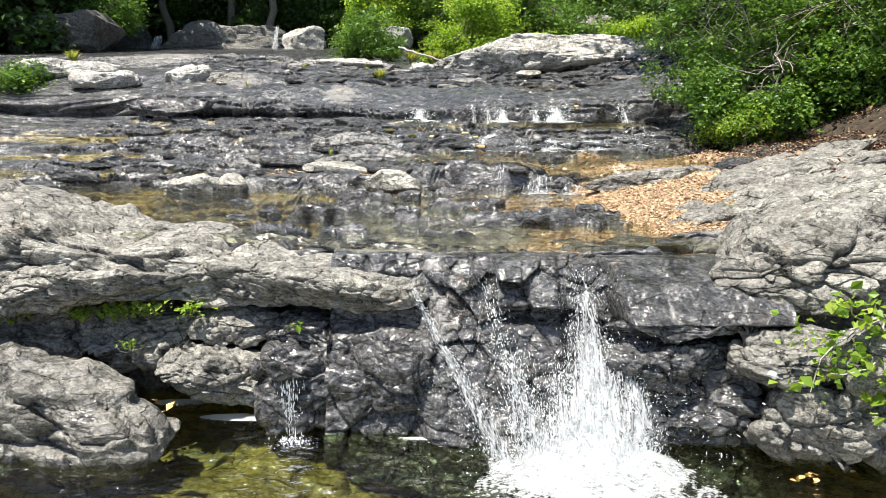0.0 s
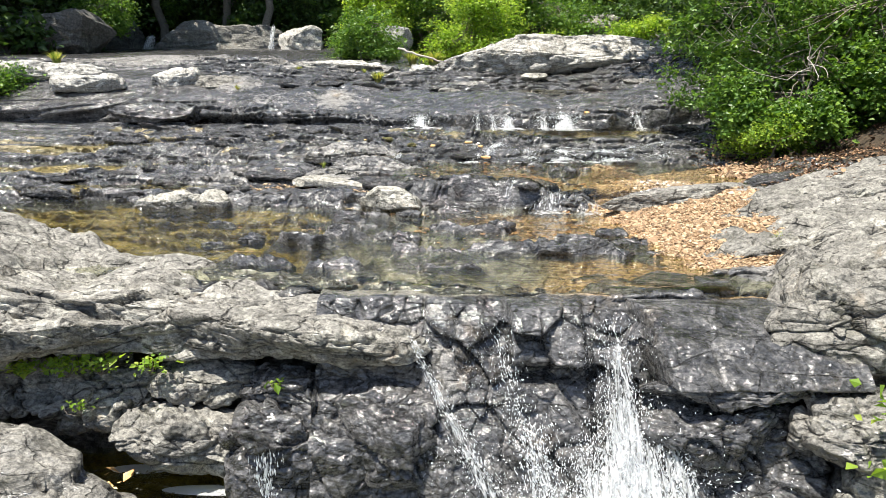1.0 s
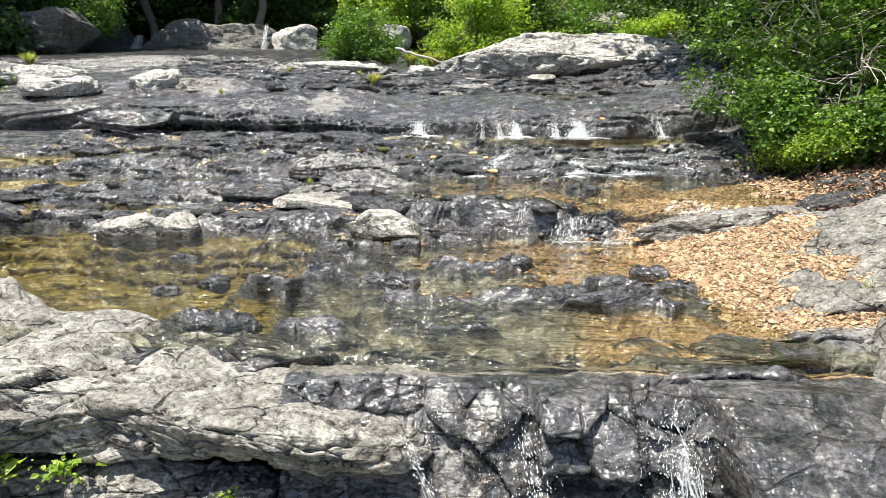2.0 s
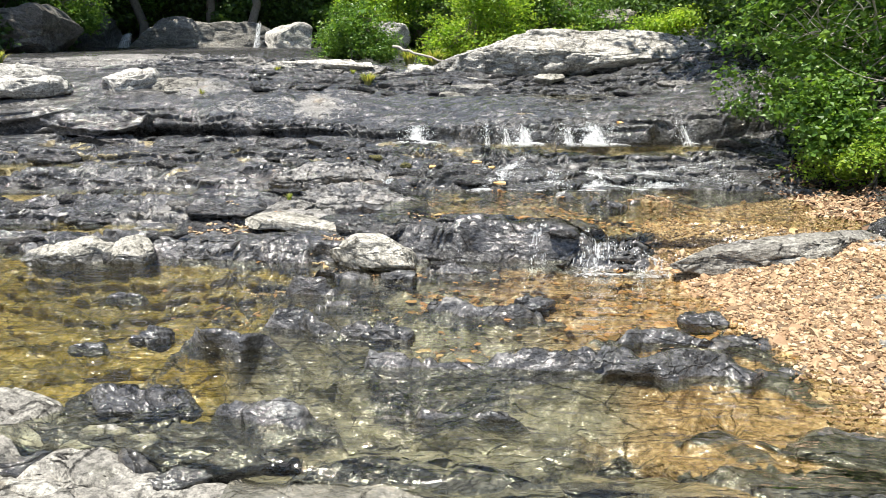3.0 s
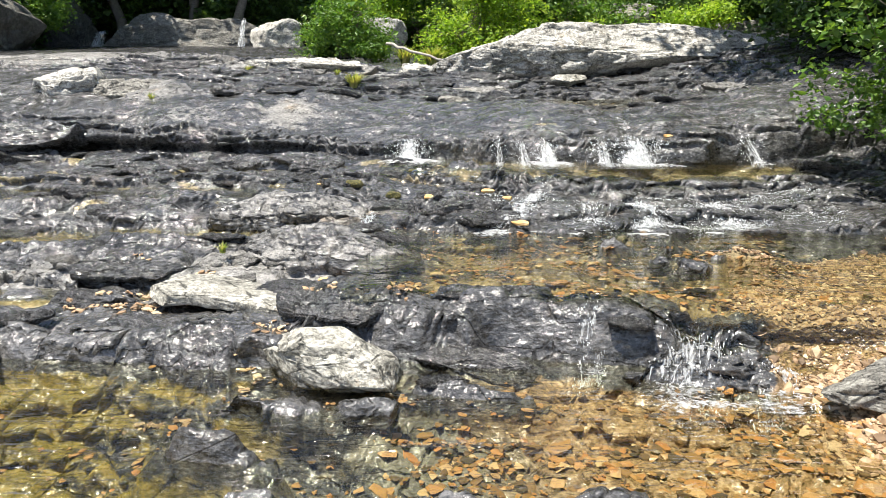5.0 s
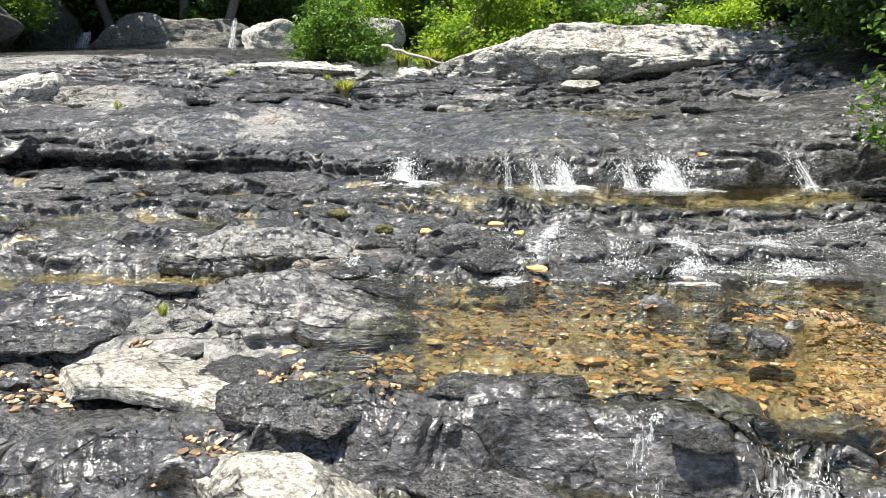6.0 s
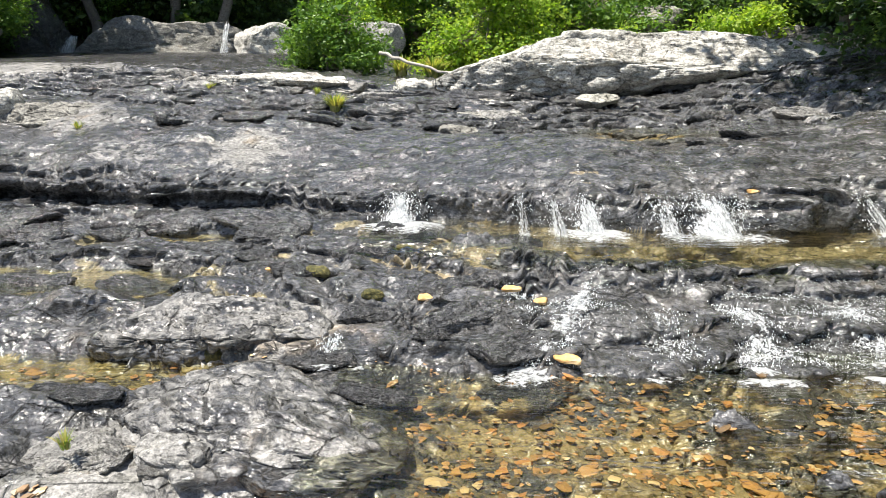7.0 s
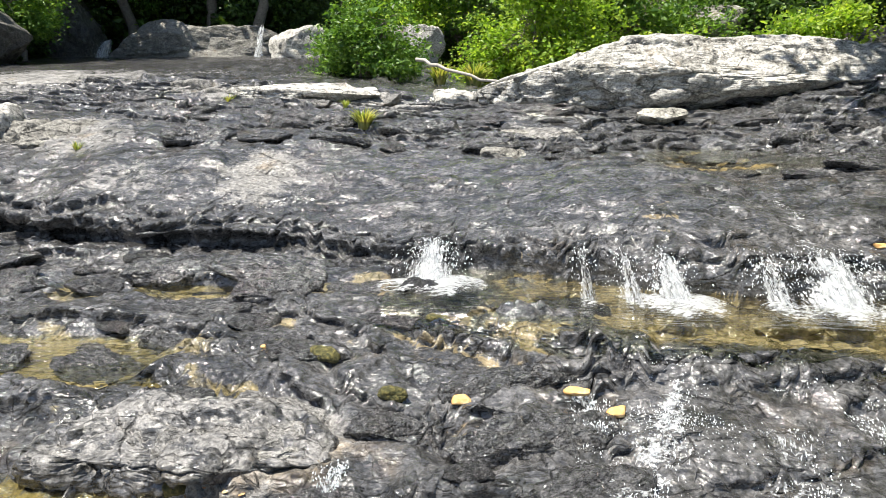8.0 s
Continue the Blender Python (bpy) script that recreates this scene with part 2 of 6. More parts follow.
    link(nt, nb, p.inputs["Coat Normal"])
    return m


ROCK_BED = rock_material("bedrock_schist", (0.09, 0.09, 0.088), (0.20, 0.197, 0.19), (0.36, 0.345, 0.325), (0.55, 0.54, 0.49), 0.5, silt=True)
ROCK_GREY = rock_material("grey_lichened_rock", (0.085, 0.082, 0.074), (0.175, 0.169, 0.152), (0.29, 0.28, 0.25), (0.46, 0.455, 0.40), 0.5)
ROCK_PALE = rock_material("pale_bleached_rock", (0.13, 0.126, 0.11), (0.28, 0.272, 0.238), (0.45, 0.435, 0.39), (0.62, 0.61, 0.55), 0.6)
ROCK_WHITE = rock_material("white_weathered_rock", (0.16, 0.156, 0.142), (0.40, 0.39, 0.36), (0.56, 0.55, 0.51), (0.66, 0.65, 0.60), 0.7)


def water_material(name, tint, wave_scale, wave, stretch=(0.6, 1, 1)):
    m, nt, p = mat(name)
    out = nt.nodes["Material Output"]
    w1 = tex(nt, "ShaderNodeTexNoise", wave_scale, stretch, detail=3, rough=0.5, distort=0.4).outputs[0]
    w2 = tex(nt, "ShaderNodeTexNoise", wave_scale * 4.5, stretch, detail=2, rough=0.5).outputs[0]
    nrm = bump(nt, w2, wave * 0.3, 1.0, bump(nt, w1, wave, 1.0))
    fr = node(nt, "ShaderNodeFresnel", IOR=1.5)
    link(nt, nrm, fr.inputs["Normal"])
    clear = node(nt, "ShaderNodeBsdfTransparent", Color=(*tint, 1))
    gloss = node(nt, "ShaderNodeBsdfGlossy", Color=(1, 1, 1, 1), Roughness=0.07)
    link(nt, nrm, gloss.inputs["Normal"])
    mx = nt.nodes.new("ShaderNodeMixShader")
    link(nt, fr.outputs[0], mx.inputs[0])
    link(nt, clear.outputs[0], mx.inputs[1])
    link(nt, gloss.outputs[0], mx.inputs[2])
    link(nt, mx.outputs[0], out.inputs["Surface"])
    return m


WATER_DEEP = water_material("plunge_pool_water", (0.60, 0.69, 0.50), 5.0, 0.08)
WATER_POOL = water_material("clear_shallow_water", (0.85, 0.86, 0.76), 7.0, 0.055, (0.3, 1, 1))


def plain(name, stops, scale, rough=0.7, bump_d=0.004, per_island=0.0, spec=0.5):
    """A coloured surface: stops ramped over noise, or over a random number for each loose piece."""
    m, nt, p = mat(name)
    n = tex(nt, "ShaderNodeTexNoise", scale, detail=5).outputs[0]
    fac = n
    if per_island:
        geo = nt.nodes.new("ShaderNodeNewGeometry")
        fac = calc(nt, "ADD", calc(nt, "MULTIPLY", geo.outputs["Random Per Island"], per_island), calc(nt, "MULTIPLY", n, 1 - per_island))
    link(nt, ramp(nt, fac, stops), p.inputs["Base Color"])
    p.inputs["Roughness"].default_value = rough
    p.inputs["Specular IOR Level"].default_value = spec
    link(nt, bump(nt, n, bump_d), p.inputs["Normal"])
    return m


GRAVEL = plain("tan_gravel", [(0.12, (0.11, 0.075, 0.045)), (0.35, (0.26, 0.165, 0.09)), (0.55, (0.36, 0.24, 0.14)), (0.75, (0.37, 0.27, 0.16)), (0.9, (0.55, 0.43, 0.28))], 30, per_island=0.85)
PEBBLE_WET = plain("wet_ochre_pebbles", [(0.1, (0.07, 0.055, 0.035)), (0.3, (0.20, 0.12, 0.05)), (0.5, (0.35, 0.20, 0.075)), (0.7, (0.34, 0.16, 0.055)), (0.9, (0.46, 0.34, 0.19))], 30, rough=0.3, per_island=0.85)
STONE_ORANGE = plain("ochre_stone", [(0.3, (0.42, 0.22, 0.07)), (0.5, (0.62, 0.38, 0.14)), (0.7, (0.72, 0.56, 0.34))], 14, bump_d=0.01)
LITTER = plain("dead_leaves", [(0.15, (0.05, 0.028, 0.015)), (0.4, (0.13, 0.07, 0.035)), (0.65, (0.23, 0.13, 0.07)), (0.9, (0.40, 0.26, 0.15))], 20, per_island=0.9)
BARK = plain("grey_brown_bark", [(0.3, (0.09, 0.075, 0.06)), (0.7, (0.26, 0.23, 0.19))], 25, rough=0.9, bump_d=0.01)
TWIG = plain("pale_dead_twigs", [(0.3, (0.26, 0.24, 0.21)), (0.7, (0.48, 0.45, 0.40))], 25, rough=0.9)


def leaf_material(name, stops, trans=0.45):
    m, nt, p = mat(name)
    out = nt.nodes["Material Output"]
    geo = nt.nodes.new("ShaderNodeNewGeometry")
    n = tex(nt, "ShaderNodeTexNoise", 1.6, detail=3).outputs[0]
    col = ramp(nt, calc(nt, "ADD", calc(nt, "MULTIPLY", geo.outputs["Random Per Island"], 0.5), calc(nt, "MULTIPLY", n, 0.5)), stops)
    link(nt, col, p.inputs["Base Color"])
    p.inputs["Roughness"].default_value = 0.45
    tr = nt.nodes.new("ShaderNodeBsdfTranslucent")
    link(nt, mixc(nt, 1.0, col, (1.5, 1.5, 0.6), "MULTIPLY"), tr.inputs["Color"])
    mx = node(nt, "ShaderNodeMixShader", Fac=trans)
    link(nt, p.outputs[0], mx.inputs[1])
    link(nt, tr.outputs[0], mx.inputs[2])
    link(nt, mx.outputs[0], out.inputs["Surface"])
    return m


LEAF = leaf_material("green_leaves", [(0.25, (0.045, 0.11, 0.018)), (0.5, (0.10, 0.20, 0.033)), (0.75, (0.20, 0.32, 0.06))], 0.38)
LEAF_LIME = leaf_material("yellow_green_leaves", [(0.25, (0.11, 0.20, 0.025)), (0.5, (0.22, 0.36, 0.045)), (0.75, (0.40, 0.50, 0.09))], 0.5)
LEAF_DARK = leaf_material("deep_green_leaves", [(0.25, (0.025, 0.06, 0.014)), (0.5, (0.055, 0.115, 0.025)), (0.75, (0.11, 0.19, 0.04))], 0.35)


def foam_material():
    m, nt, p = mat("water_drops")
    out = nt.nodes["Material Output"]
    p.inputs["Base Color"].default_value = (0.82, 0.86, 0.88, 1)
    p.inputs["Roughness"].default_value = 0.15
    tr = node(nt, "ShaderNodeBsdfTransparent", Color=(0.95, 0.97, 0.98, 1))
    mx = node(nt, "ShaderNodeMixShader", Fac=0.3)
    link(nt, p.outputs[0], mx.inputs[1])
    link(nt, tr.outputs[0], mx.inputs[2])
    link(nt, mx.outputs[0], out.inputs["Surface"])
    return m


FOAM = foam_material()


def veil_material():
    """White water: streaks along the flow (attributes fu across, fv along), opaque where dens is high."""
    m, nt, p = mat("white_water")
    out = nt.nodes["Material Output"]
    at = {}
    for key in ("fu", "fv", "dens"):
        at[key] = nt.nodes.new("ShaderNodeAttribute")
        at[key].attribute_name = key
    co = nt.nodes.new("ShaderNodeCombineXYZ")
    link(nt, at["fu"].outputs["Fac"], co.inputs[0])
    link(nt, at["fv"].outputs["Fac"], co.inputs[1])

    def noise_at(scale, sx, sy, detail):
        mp = nt.nodes.new("ShaderNodeMapping")
        mp.inputs["Scale"].default_value = (sx, sy, 1)
        link(nt, co.outputs[0], mp.inputs[0])
        n = nt.nodes.new("ShaderNodeTexNoise")
        n.inputs["Scale"].default_value, n.inputs["Detail"].default_value, n.inputs["Roughness"].default_value = scale, detail, 0.65
        link(nt, mp.outputs[0], n.inputs["Vector"])
        return n.outputs[0]
    streak, clot = noise_at(26, 1, 0.4, 4), noise_at(38, 1, 0.7, 4)
    both = calc(nt, "ADD", calc(nt, "MULTIPLY", streak, 0.6), calc(nt, "MULTIPLY", clot, 0.4))
    alpha = ramp(nt, calc(nt, "ADD", at["dens"].outputs["Fac"], calc(nt, "MULTIPLY", calc(nt, "SUBTRACT", both, 0.5), 4.4)), [(0.42, (0.0,)), (0.85, (0.92,))])
    p.inputs["Base Color"].default_value = (0.74, 0.77, 0.79, 1)
    p.inputs["Roughness"].default_value = 0.3
    link(nt, bump(nt, both, 0.05), p.inputs["Normal"])
    tl = node(nt, "ShaderNodeBsdfTranslucent", Color=(0.84, 0.87, 0.89, 1))
    body = node(nt, "ShaderNodeMixShader", Fac=0.35)
    link(nt, p.outputs[0], body.inputs[1])
    link(nt, tl.outputs[0], body.inputs[2])
    clear = node(nt, "ShaderNodeBsdfTransparent", Color=(1, 1, 1, 1))
    mx = nt.nodes.new("ShaderNodeMixShader")
    link(nt, alpha, mx.inputs[0])
    link(nt, clear.outputs[0], mx.inputs[1])
    link(nt, body.outputs[0], mx.inputs[2])
    link(nt, mx.outputs[0], out.inputs["Surface"])
    return m


VEIL = veil_material()


def soil_material():
    m, nt, p = mat("forest_floor")
    n = tex(nt, "ShaderNodeTexNoise", 6, detail=9, rough=0.7).outputs[0]
    link(nt, ramp(nt, n, [(0.3, (0.02, 0.017, 0.011)), (0.5, (0.05, 0.036, 0.022)), (0.7, (0.11, 0.075, 0.045))]), p.inputs["Base Color"])
    p.inputs["Roughness"].default_value = 0.95
    link(nt, bump(nt, n, 0.08), p.inputs["Normal"])
    return m


SOIL = soil_material()


# ---- the stream bed: one sheet of bedrock, stepping up in ledges ----
XS = (-8, -4.5, -3, -2, -1, 0, 1, 2, 3, 4.5, 8)
#  front line of each riser, its rise and its run, across the stream
RISERS = [
    ((4.4, 4.5, 4.6, 4.75, 4.5, 4.30, 4.25, 4.30, 4.1, 3.8, 3.4), (0.95,) * 11, (0.3,) * 11),
    ((5.0, 5.0, 4.95, 4.9, 4.75, 4.52, 4.50, 4.52, 4.45, 4.2, 3.8), (0.7, 0.7, 0.7, 0.7, 0.7, 0.7, 0.7, 0.7, 0.85, 1.1, 1.7), (0.32, 0.32, 0.32, 0.32, 0.32, 0.32, 0.3, 0.32, 0.5, 1.2, 2.5)),
    ((8.6, 8.6, 8.15, 8.1, 8.05, 8.25, 8.05, 7.9, 7.5, 7.4, 7.2), (0.15, 0.15, 0.17, 0.2, 0.22, 0.3, 0.3, 0.2, 0.12, 0.1, 0.1), (0.2, 0.2, 0.2, 0.2, 0.2, 0.2, 0.2, 0.4, 1, 1, 1)),
    ((9.3, 9.2, 9.0, 9.0, 9.05, 9.2, 9.2, 9.2, 9.2, 9.2, 9.2), (0.12, 0.12, 0.12, 0.12, 0.1, 0, 0, 0, 0, 0, 0), (0.15,) * 11),
    ((10.4, 10.3, 10.3, 10.25, 10.15, 10.0, 9.9, 9.95, 9.9, 9.8, 9.6), (0.15, 0.15, 0.15, 0.15, 0.15, 0.15, 0.15, 0.15, 0.15, 0.2, 0.2), (0.14,) * 11),
    ((11, 10.9, 10.8, 10.8, 10.7, 10.45, 10.3, 10.35, 10.5, 10.5, 10.5), (0.12,) * 11, (0.3,) * 11),
    ((11.6, 11.5, 11.4, 11.4, 11.3, 11.05, 10.92, 10.92, 11.0, 11.0, 11), (0.1, 0.1, 0.08, 0.06, 0.09, 0.155, 0.165, 0.165, 0.155, 0.155, 0.155), (0.25,) * 11),
    ((12, 11.8, 11.6, 11.6, 11.5, 11.4, 11.4, 11.4, 11.4, 11.4, 11.4), (0.15, 0.14, 0.12, 0.14, 0.06, 0, 0, 0, 0, 0, 0), (1.4,) * 11),
    ((14.2, 13.5, 12.95, 13.0, 12.75, 12.35, 11.95, 11.85, 11.85, 11.9, 12), (0.34, 0.30, 0.20, 0.12, 0.11, 0.205, 0.265, 0.295, 0.345, 0.345, 0.345), (0.07,) * 11),
]
FACE = ((14.3, 13.6, 13.05, 13.1, 12.85, 12.45, 12.05, 11.95, 11.95, 12, 12), (0.5, 0.52, 0.56, 0.56, 0.51, 0.44, 0.4, 0.38, 0.36, 0.36, 0.4), (1.5, 1.5, 1.6, 1.7, 1.8, 1.8, 1.7, 1.4, 1.3, 1.3, 1.3))
POOL = (-0.0, 0.3, 0.3, 0.28, 0.2, 0.1, 0.09, -0.08, -0.14, -0.1, -0.1)
POOL_Z, UPPER_Z, THIRD_Z, TOP_Z = 1.215, 1.525, 1.90, 2.545


def across(x, values):
    return np.interp(x, XS, values)


def base_height(x, y):
    z = np.full(np.shape(x), -0.5)
    wob = 0.10 * fbm(x * 1.3, y * 0.4, 0 * x, 3, 11) + 0.03 * fbm(x * 6, y * 2, 0 * x, 2, 12)
    for front, rise, run in RISERS:
        f = across(x, front)
        z = z + across(x, rise) * sstep((y - f - wob) / across(x, run))
    t = np.clip((y - across(x, FACE[0]) - wob) / across(x, FACE[2]), 0, 1)
    z = z + across(x, FACE[1]) * (1 - (1 - t) ** 1.7)
    # pools
    z = z - across(x, POOL) * sstep((y - 4.85) / 0.5) * (1 - sstep((y - 7.5) / 0.6))
    z = z - 0.05 * sstep((y - 8.45) / 0.3) * (1 - sstep((y - 9.6) / 0.35)) * sstep((x + 0.4) / 0.3)
    z = z - 0.05 * sstep((y - 11.15) / 0.3) * (1 - sstep((y - 11.9) / 0.3)) * sstep((x + 0.5) / 0.4)
    z = z - 0.04 * sstep((y - 13.5) / 0.5) * (1 - sstep((y - 15.6) / 0.6)) * sstep((x - 1.2) / 0.6)
    z = z + (y < 4.6) * np.exp(-np.clip(z + 0.5, 0, 9) / 0.2) * (0.16 + 0.22 * fbm(x * 0.9, y * 0.9, 0 * x, 3, 93))
    # hollow that the outcrop lies in
    z = z - 0.22 * sstep((-0.9 - x) / 0.4) * sstep((y - 4.6) / 0.2) * (1 - sstep((y - 5.45) / 0.3))
    # gravel bar
    bar = sstep((x - 1.45 - 0.25 * vnoise(y * 1.2, 0 * y, 0 * y, 3)) / 0.9) * sstep((y - 5.2) / 0.8) * (1 - sstep((y - 9.2) / 0.8))
    z = z + 0.07 * bar
    # slope above the face, and the hill behind
    z = z + 0.185 * np.clip(y - 14.4, 0, 3) + 0.09 * np.clip(y - 17.4, 0, 12.6) + 0.42 * np.clip(y - 31, 0, 40)
    right = np.interp(y, (0, 4, 8, 10, 12, 16, 20, 30), (4.4, 4.4, 5.0, 5.2, 5.4, 6.6, 8.5, 13))
    left = np.interp(y, (0, 4, 10, 14, 18, 25, 30), (-5.5, -6, -7.5, -9.5, -13.5, -17, -19))
    z = z + 0.42 * np.clip(x - right, 0, 60) + 0.38 * np.clip(left - x, 0, 60)
    z = z + 0.25 * np.clip(-5 - y, 0, 8)
    return z


def rocky(x, y):
    """How far the ground is bare rock: 1 in the stream, 0 on the banks."""
    right = np.interp(y, (0, 4, 8, 10, 12, 16, 20, 30), (4.6, 4.6, 4.6, 4.6, 5.2, 6.4, 8.5, 13))
    left = np.interp(y, (0, 4, 10, 14, 18, 25, 30), (-7, -8, -12, -13, -13, -17, -19))
    return sstep((right - x) / 0.6 + 0.5) * sstep((x - left) / 1.0) * (1 - sstep((y - 30) / 2))


def gravelly(x, y):
    n = 0.25 * vnoise(y * 1.2, 0 * y, 0 * y, 3) + 0.12 * vnoise(x * 3, y * 3, 0 * y, 5)
    return sstep((x - 1.55 - n) / 0.35) * sstep((y - 4.95 - n) / 0.4) * (1 - sstep((y - 9.1 - 0.25 * (x - 2) - n) / 0.5)) * (1 - sstep((x - 2.3 - 0.9 * sstep((y - 6.0) / 1.0) - 2 * n) / 0.6))


STEP = 0.095


def strata(x, y, z):
    """Broken strata: flat treads with steep little risers, and how far each riser's edge leans out."""
    warp = 0.15 * fbm(x * 0.55, y * 1.1, 0 * x, 4, 21) + 0.045 * fbm(x * 2.2, y * 5, 0 * x, 3, 22)
    q = (z + warp + 0.03 * x) / STEP
    fr = q - np.floor(q)
    terr = (np.floor(q) + 0.85 * sstep((fr - 0.45) / 0.2) + 0.15 * fr) * STEP - warp - 0.03 * x
    return terr, sstep((fr - 0.48) / 0.14) * (1 - sstep((fr - 0.62) / 0.38))


# low reefs of black rock that break the pools' surface: centre, half length, half width, top
REEFS = [(-1.15, 6.15, 0.38, 0.102, 1.295), (-0.85, 6.42, 0.36, 0.111, 1.315), (-0.4, 6.27, 0.3, 0.085, 1.305), (-0.2, 5.86, 0.45, 0.085, 1.295), (0.45, 5.84, 0.5, 0.111, 1.295), (1.05, 5.82, 0.5, 0.145, 1.315),
         (-0.9, 7.1, 0.35, 0.102, 1.305), (-0.7, 6.85, 0.3, 0.076, 1.285), (0.35, 6.62, 0.45, 0.085, 1.295), (0, 6.75, 0.35, 0.085, 1.285), (1.25, 6.2, 0.5, 0.102, 1.285), (0.1, 5.35, 0.5, 0.085, 1.255), (-0.75, 5.3, 0.35, 0.128, 1.265),
         (-0.7, 7.55, 0.5, 0.119, 1.31), (0.1, 7.65, 0.4, 0.085, 1.28), (1.25, 7.85, 0.4, 0.119, 1.38), (0.3, 8.3, 0.5, 0.136, 1.57), (-0.3, 8.3, 0.35, 0.136, 1.55), (0.85, 8.15, 0.4, 0.128, 1.52),
         (1.9, 9.2, 0.5, 0.102, 1.57), (1.3, 9.45, 0.6, 0.085, 1.55), (-1.9, 8.15, 0.6, 0.153, 1.34), (-1.2, 8.1, 0.6, 0.119, 1.4), (-3.4, 8.4, 0.7, 0.128, 1.3), (0.1, 11.5, 0.35, 0.102, 1.97),
         (-2.3, 10.70, 0.6, 0.15, 1.74), (-3.3, 10.73, 0.7, 0.16, 1.74), (-4.5, 10.76, 0.9, 0.17, 1.74), (-2.4, 9.70, 0.7, 0.13, 1.54), (-3.6, 9.72, 0.8, 0.14, 1.54), (-1.6, 9.74, 0.4, 0.12, 1.53)]


# shallow basins on the left ledges: x range, y range, water level
BASINS = [(-6.5, -1.35, 9.84, 10.26, 1.50), (-6.5, -1.75, 10.86, 11.5, 1.69), (-3.2, -2.6, 12.06, 12.34, 1.81), (-2.45, -1.65, 11.98, 12.28, 1.80)]


def basins(x, y, z):
    wob = 0.08 * fbm(x * 2.5, y * 2.5, 0 * x, 3, 111)
    for x0, x1, y0, y1, level in BASINS:
        m = sstep((x - x0) / 0.2) * sstep((x1 - x + 2 * wob) / 0.2) * sstep((y - y0 - wob) / 0.09) * sstep((y1 - y + wob) / 0.09)
        z = z + (np.minimum(z, level - 0.035 + 0.3 * wob) - z) * m
    return z


def height(x, y):
    """The bed's height, worked out in short runs."""
    x, y = np.broadcast_arrays(np.asarray(x, dtype=float), np.asarray(y, dtype=float))
    xf, yf = x.ravel(), y.ravel()
    out = np.empty(xf.shape)
    for i in range(0, len(xf), 16000):
        out[i:i + 16000] = bed(xf[i:i + 16000], yf[i:i + 16000])
    return out.reshape(x.shape)


def bed(x, y):
    z = base_height(x, y)
    steep = (base_height(x, y + 0.02) - z) / 0.02
    gv = gravelly(x, y)
    rk = rocky(x, y) * (1 - 0.85 * gv)
    for cx, cy, rx, ry, top in REEFS:
        g = np.exp(-(((x - cx + 0.25 * (y - cy)) / rx) ** 2 + ((y - cy + 0.12 * (x - cx)) / (0.8 * ry)) ** 2) ** 1.3)
        z = z + np.maximum(top - z, 0) * g
    terr, edge = strata(x, y, z)
    face = sstep((y - across(x, FACE[0])) / 0.3) * (1 - sstep((y - across(x, FACE[0]) - across(x, FACE[2])) / 0.5))
    chute = sstep((x - 0.45) / 0.4) * sstep((y - 9.95) / 0.2) * (1 - sstep((y - 11.25) / 0.3))
    k = (0.95 - 0.75 * face - 0.6 * chute) * rk * (1 - sstep((steep - 0.8) / 0.8))
    z = z * (1 - k) + terr * k
    # jointed blocks, drawn out along the strata
    u = x * 1.5 + 0.35 * fbm(x * 1.2, y * 1.2, 0 * x, 3, 33)
    v = y * 4.2 + 0.5 * x + 0.7 * fbm(x * 1.5, y * 1.5, 0 * x, 3, 34)
    f1, e1 = facets2(u, v, 35, 0.9)
    f2, e2 = facets2(u * 3.1 + 0.3 * v, v * 2.3, 36, 1.2)
    calm = 1 - 0.55 * face - 0.4 * chute
    # walls keep the broad shapes only
    wall = 1 - 0.85 * sstep((steep + 1.2 * edge - 0.7) / 1.4)
    rough = 0.6 + 0.6 * sstep(0.5 + fbm(x * 0.8, y * 0.8, 0 * x, 2, 38))
    z = z + rk * calm * rough * ((0.3 + 0.7 * wall) * (0.070 * f1 - 0.045 * np.exp(-e1 / 0.06)) + wall * (0.020 * f2 - 0.014 * np.exp(-e2 / 0.08)))
    z = z + rk * (0.030 * fbm(x * 1.6, y * 2.4, 0 * x, 4, 31) + wall * (calm * 0.016 * ridged(x * 2.2 + 0.3 * y, y * 6, 0 * x, 4, 41) + 0.010 * fbm(x * 11, y * 18, 0 * x, 3, 51)))
    z = z + (1 - rk) * (0.05 * (1 - gv) + 0.012) * fbm(x * 2, y * 2, 0 * x, 4, 61)
    return basins(x, y, z)


